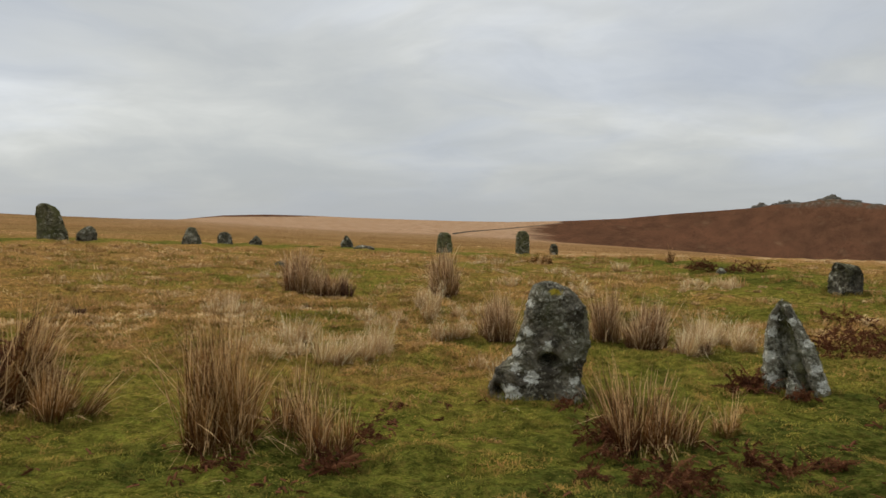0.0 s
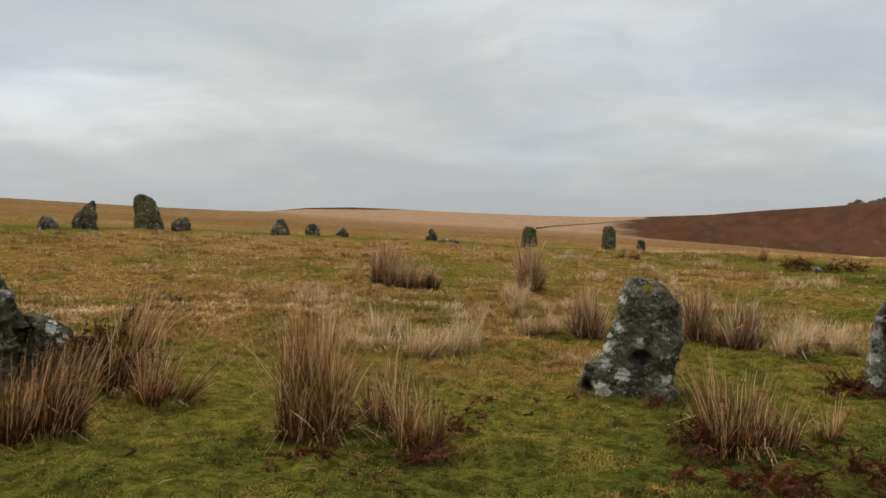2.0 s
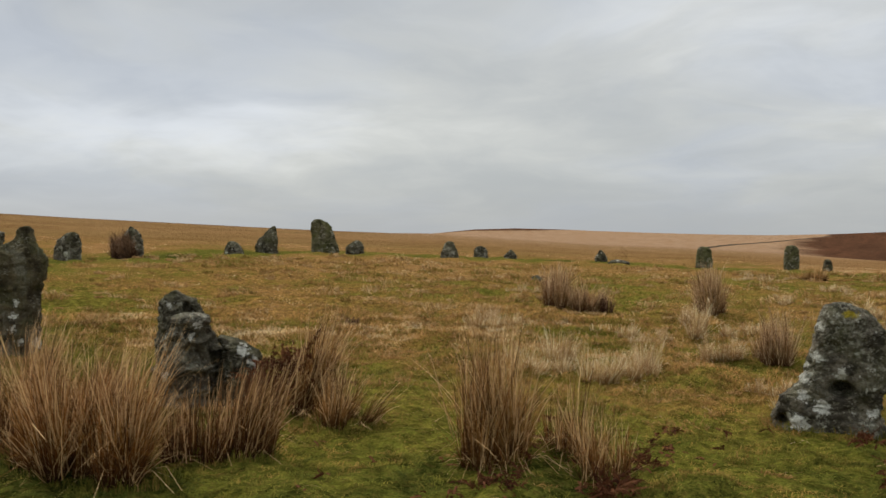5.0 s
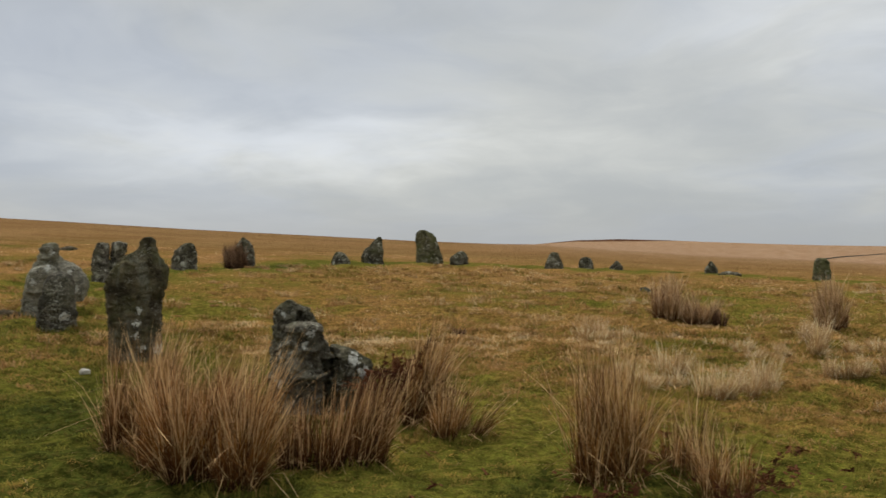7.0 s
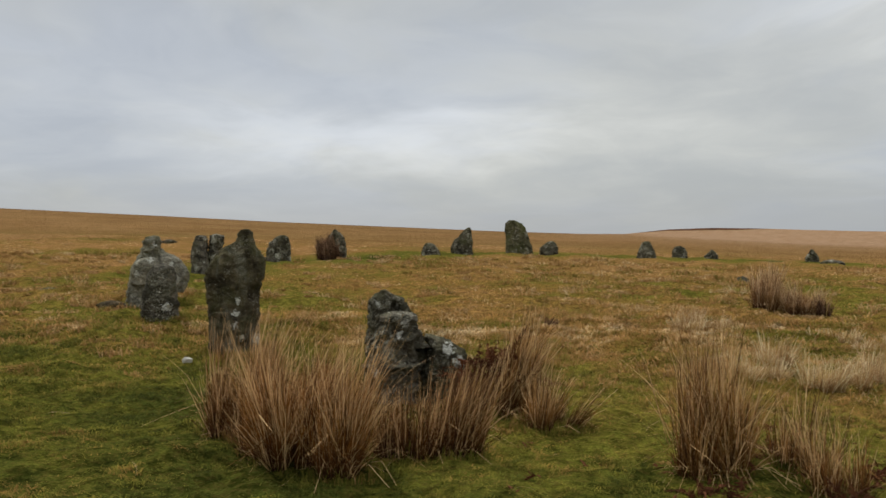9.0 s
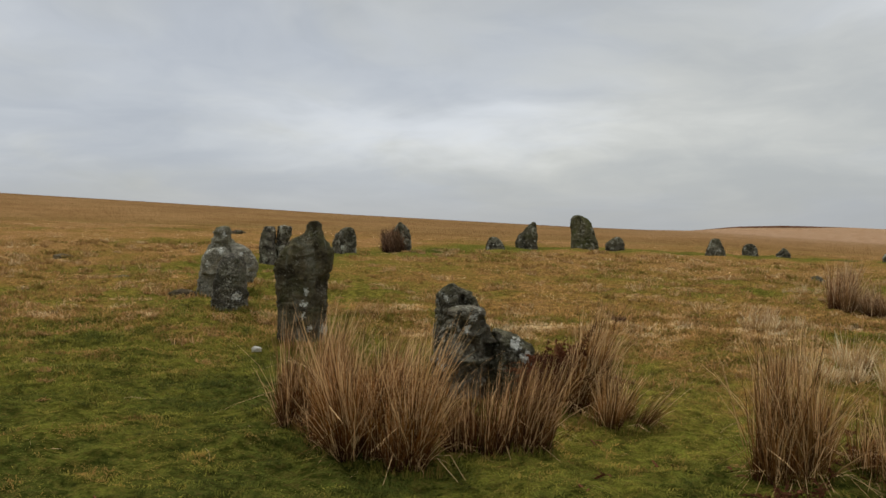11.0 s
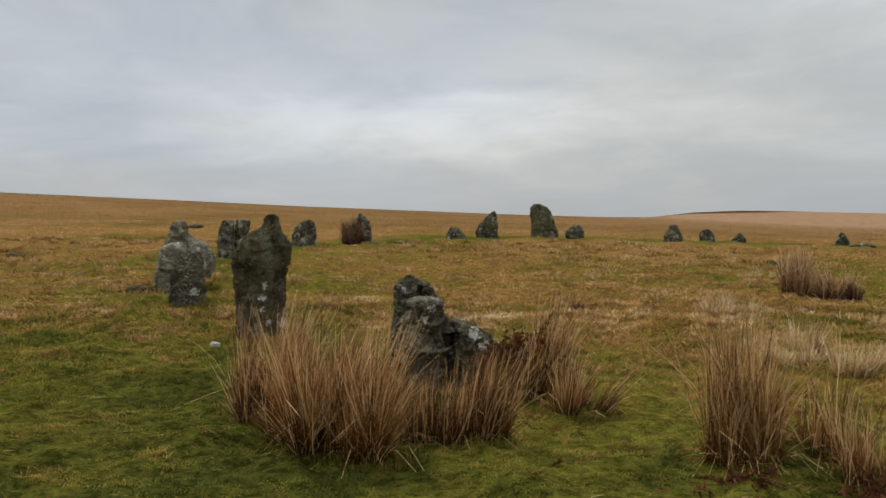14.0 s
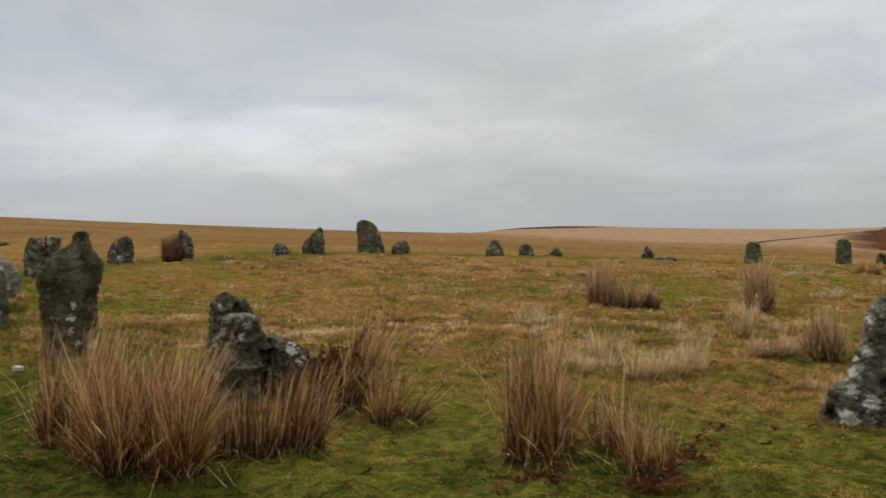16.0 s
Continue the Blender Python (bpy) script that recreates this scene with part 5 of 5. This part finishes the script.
    rows = (
        (2.70, 9.7, 0.24, 0.2, 0.34, 420), (3.22, 9.9, 0.26, 0.2, 0.34, 420), (2.95, 10.3, 0.3, 0.2, 0.36, 340), (-0.33, 12.7, 0.17, 0.16, 0.36, 240),
        (-2.78, 12.3, 0.40, 0.25, 0.30, 420), (-1.76, 9.35, 0.30, 0.22, 0.36, 420), (-1.16, 9.4, 0.29, 0.22, 0.32, 420), (-0.58, 9.6, 0.28, 0.2, 0.33, 420), (-0.04, 10.7, 0.26, 0.2, 0.28, 330),
        (0.28, 12.0, 0.3, 0.22, 0.22, 300), (-0.9, 11.6, 0.3, 0.2, 0.18, 260), (4.70, 15.3, 0.34, 0.25, 0.28, 260), (4.40, 16.5, 0.3, 0.22, 0.2, 200), (0.99, 20.8, 0.28, 0.22, 0.22, 200),
        (1.38, 16.5, 0.24, 0.2, 0.25, 220), (2.29, 14.9, 0.2, 0.18, 0.2, 200), (0.45, 9.0, 0.16, 0.14, 0.2, 160), (-2.3, 9.9, 0.25, 0.2, 0.22, 220), (3.9, 20.5, 0.3, 0.25, 0.24, 180),
        (-0.2, 17.6, 0.35, 0.25, 0.14, 200), (-3.4, 16.8, 0.4, 0.25, 0.14, 200), (2.6, 18.5, 0.4, 0.25, 0.17, 200), (0.9, 18.6, 0.4, 0.25, 0.15, 200),
    )
    # grass that grows up into the feet of the near clumps
    rng = np.random.default_rng(33)
    hx, hy = [], []
    for x, y, rx, ry, *rest in near:
        th, q = rng.random(520) * 2 * math.pi, 0.75 + 0.35 * rng.random(520)
        hx.append(x + np.cos(th) * q * rx * 1.1)
        hy.append(y + np.sin(th) * q * ry * 1.1)
    px, py = np.concatenate(hx), np.concatenate(hy)
    tone = np.clip(0.24 + (fbm(px, py, 0.3, 1) - 0.5) * 0.9 + rng.normal(0, 0.13, len(px)), 0, 1)
    blades("hem_grass", "longer grass round the feet of rush clumps", px, py, 0.04 + 0.10 * rng.random(len(px)) ** 2, 0.005 + 0.0 * px, tone, 0.8, 34)
    rng = np.random.default_rng(91)
    rows = [(x + rng.normal(0, 0.75) * rx, y + rng.normal(0, 0.35), rx * (0.35 + 0.35 * rng.random()), ry * 0.6, h * (0.55 + 0.7 * rng.random()), int(n * 0.75)) for x, y, rx, ry, h, n in rows for k in range(3)]
    for x, y, rx, ry, h, n in rows:
        clump("grass_tussock", x, y, rx, ry, h, n, RUSH_PALE, pale, "pale grass tussocks", "grass tussock", (0.05, 0.0), 0.42, 0.0038 + 0.00042 * max(0, math.hypot(x, y) - 6), 0, 0.3)


def frond(rng, length, curl):
    """One dead bracken frond along +x: a rib with pairs of shrivelled leaflets."""
    vs, fs, ts = [], [], []
    n = 16
    tone = rng.random()
    for k in range(n):
        u = k / n
        x, z = length * u, length * (0.30 * u - curl * u * u)
        for side in (-1, 1):
            ln = length * 0.30 * (1 - u) ** 0.7 * (0.25 + 0.9 * rng.random() ** 1.5)
            dz = -0.35 * ln + rng.normal(0, 0.5) * ln
            w = length * 0.027
            b = len(vs)
            sx = x + ln * rng.normal(0.35, 0.45)
            vs += [(x - w, 0, z), (x + w, 0, z), ((x + sx) / 2 + w, side * ln * 0.6, z + dz * 0.2 + w), (sx, side * ln, z + dz)]
            fs += [(b, b + 1, b + 2), (b, b + 2, b + 3)]
            ts += [np.clip(tone * 0.7 + 0.3 * rng.random(), 0, 1)] * 4
    b = len(vs)
    for k in range(5):
        u = k / 4
        vs += [(length * u, -0.004, length * (0.30 * u - curl * u * u)), (length * u, 0.004, length * (0.30 * u - curl * u * u) + 0.003)]
        ts += [0.9, 0.9]
        if k:
            fs += [(b + 2 * k - 2, b + 2 * k - 1, b + 2 * k + 1), (b + 2 * k - 2, b + 2 * k + 1, b + 2 * k)]
    return np.array(vs), np.array(fs), np.array(ts)


def build_bracken():
    rows = (  # x, y, half width, height, fronds
        (4.35, 9.6, 0.45, 0.30, 40), (4.9, 10.4, 0.5, 0.30, 36), (2.66, 7.75, 0.2, 0.22, 26), (2.96, 7.4, 0.12, 0.08, 10), (1.32, 5.0, 0.26, 0.14, 30), (1.95, 5.3, 0.17, 0.10, 16), (2.35, 5.35, 0.12, 0.07, 10),
        (-1.28, 5.12, 0.19, 0.10, 20), (-0.66, 5.32, 0.15, 0.08, 14), (1.06, 5.95, 0.13, 0.26, 18), (-0.52, 5.92, 0.08, 0.09, 8), (1.04, 5.65, 0.08, 0.07, 7), (-3.44, 6.95, 0.28, 0.72, 74), (-3.24, 6.78, 0.22, 0.78, 60), (-3.47, 6.6, 0.18, 0.6, 44), (-1.02, 6.0, 0.16, 0.24, 18),
        (5.70, 19.6, 0.30, 0.32, 40), (6.5, 19.2, 0.50, 0.30, 44), (3.6, 7.0, 0.15, 0.10, 9), (0.85, 5.2, 0.08, 0.05, 6), (3.3, 8.6, 0.15, 0.14, 9), (5.3, 11.8, 0.3, 0.2, 16), (0.98, 7.05, 0.12, 0.05, 6))
    rng = np.random.default_rng(77)
    kinds = []
    for i in range(14):
        v, f, t = frond(rng, 1.0, 0.1 + 0.6 * rng.random())
        kinds.append(mesh_from("frond", v, [f], BRACKEN, {"tone": t}))
    for k, (x, y, w, h, n) in enumerate(rows):
        rng = np.random.default_rng(700 + k)
        top = tagged(new("bracken_patch"), "shrivelled red-brown dead bracken on the turf", "bracken", "patches of dead bracken")
        top.matrix_world = pose(x, y, ground_z(x, y), 0, 0, math.degrees(math.atan2(-x, y)))
        for i in range(int(n * 2.6)):
            ln = 0.07 + 0.10 * rng.random() + 0.20 * h * rng.random()
            a, q = rng.random() * 2 * math.pi, w * math.sqrt(rng.random())
            px, py = q * math.cos(a), q * math.sin(a) * 0.7
            ob = new("frond", kinds[rng.integers(0, 14)])
            ob.parent = top
            zz = max(0.0, h * rng.random() * 0.8 * (1 - q / w * 0.6)) + 0.03
            ob.matrix_local = pose(px, py, zz, math.degrees(rng.normal(0, 0.9)), -math.degrees(rng.normal(0.2, 0.5)), rng.random() * 360) @ Matrix.Diagonal((ln, ln, ln, 1))


def build_litter():
    """Crumbs of dead bracken and stalks strewn over the near turf."""
    rng = np.random.default_rng(45)
    vs, fs, ts, n = [], [], [], 0
    for k in range(260):
        r, a = 3.6 + 3.6 * rng.random(), radians(rng.uniform(-30, 14) if rng.random() < 0.75 else rng.uniform(14, 62))
        x, y = -math.sin(a) * r, math.cos(a) * r
        if vn(x, y, 0.9, 5) < 0.45:
            continue
        for i in range(rng.integers(2, 7)):
            size = 0.035 + 0.06 * rng.random() ** 2
            v, f, t = frond(rng, size, 0.5 * rng.random())
            u, w = x + rng.normal(0, 0.035), y + rng.normal(0, 0.035)
            m = np.array(pose(u, w, ground_z(u, w) + float(swell(u, w)) + 0.045, rng.normal(0, 35), rng.normal(0, 20), rng.random() * 360))
            v = v * np.array((1, 1.6, 1)) @ m[:3, :3].T + m[:3, 3]
            vs.append(v)
            fs.append(f + n)
            ts.append(t * 0.7)
            n += len(v)
    me = mesh_from("bracken_litter", np.concatenate(vs), [np.concatenate(fs)], BRACKEN, {"tone": np.concatenate(ts)})
    tagged(new("bracken_litter", me), "crumbs of dead brown bracken strewn on turf", "bracken", kind="stuff")


def build_stalks():
    """Single bleached stalks that lie bent on the near turf."""
    rng = np.random.default_rng(61)
    n = 70
    r, a = 3.8 + 5.0 * rng.random(n), np.radians(rng.uniform(-30, 62, n))
    x, y, b = -np.sin(a) * r, np.cos(a) * r, rng.random(n) * 2 * math.pi
    ln, bow, w = 0.06 + 0.16 * rng.random(n) ** 2, rng.normal(0, 0.9, n), 0.0013
    v = []
    for k in (0.0, 0.33, 0.66, 1.0):
        u = b + bow * (k - 0.5)
        px, py = x + np.cos(u) * ln * (k - 0.5), y + np.sin(u) * ln * (k - 0.5)
        pz = lie(px, py) + swell(px, py) + 0.035 + 0.05 * ln * np.sin(3.1 * k)
        v += [np.stack([px, py, pz], 1), np.stack([px - np.sin(u) * w, py + np.cos(u) * w, pz + w], 1)]
    k = np.arange(n) * 8
    faces = [np.stack([k + 2 * i, k + 2 * i + 1, k + 2 * i + 3, k + 2 * i + 2], 1) for i in range(3)]
    at = {"along": np.full(n * 8, 0.9), "tone": np.repeat(0.45 + 0.45 * rng.random(n), 8), "kin": np.full(n * 8, 0.5)}
    tagged(new("loose_stalks", mesh_from("loose_stalks", np.stack(v, 1).reshape(-1, 3), faces, RUSH_TAWNY, at)), "single bleached stalks lying bent on turf", "stalks", kind="stuff")


build_rushes()
build_stalks()
build_bracken()
build_litter()
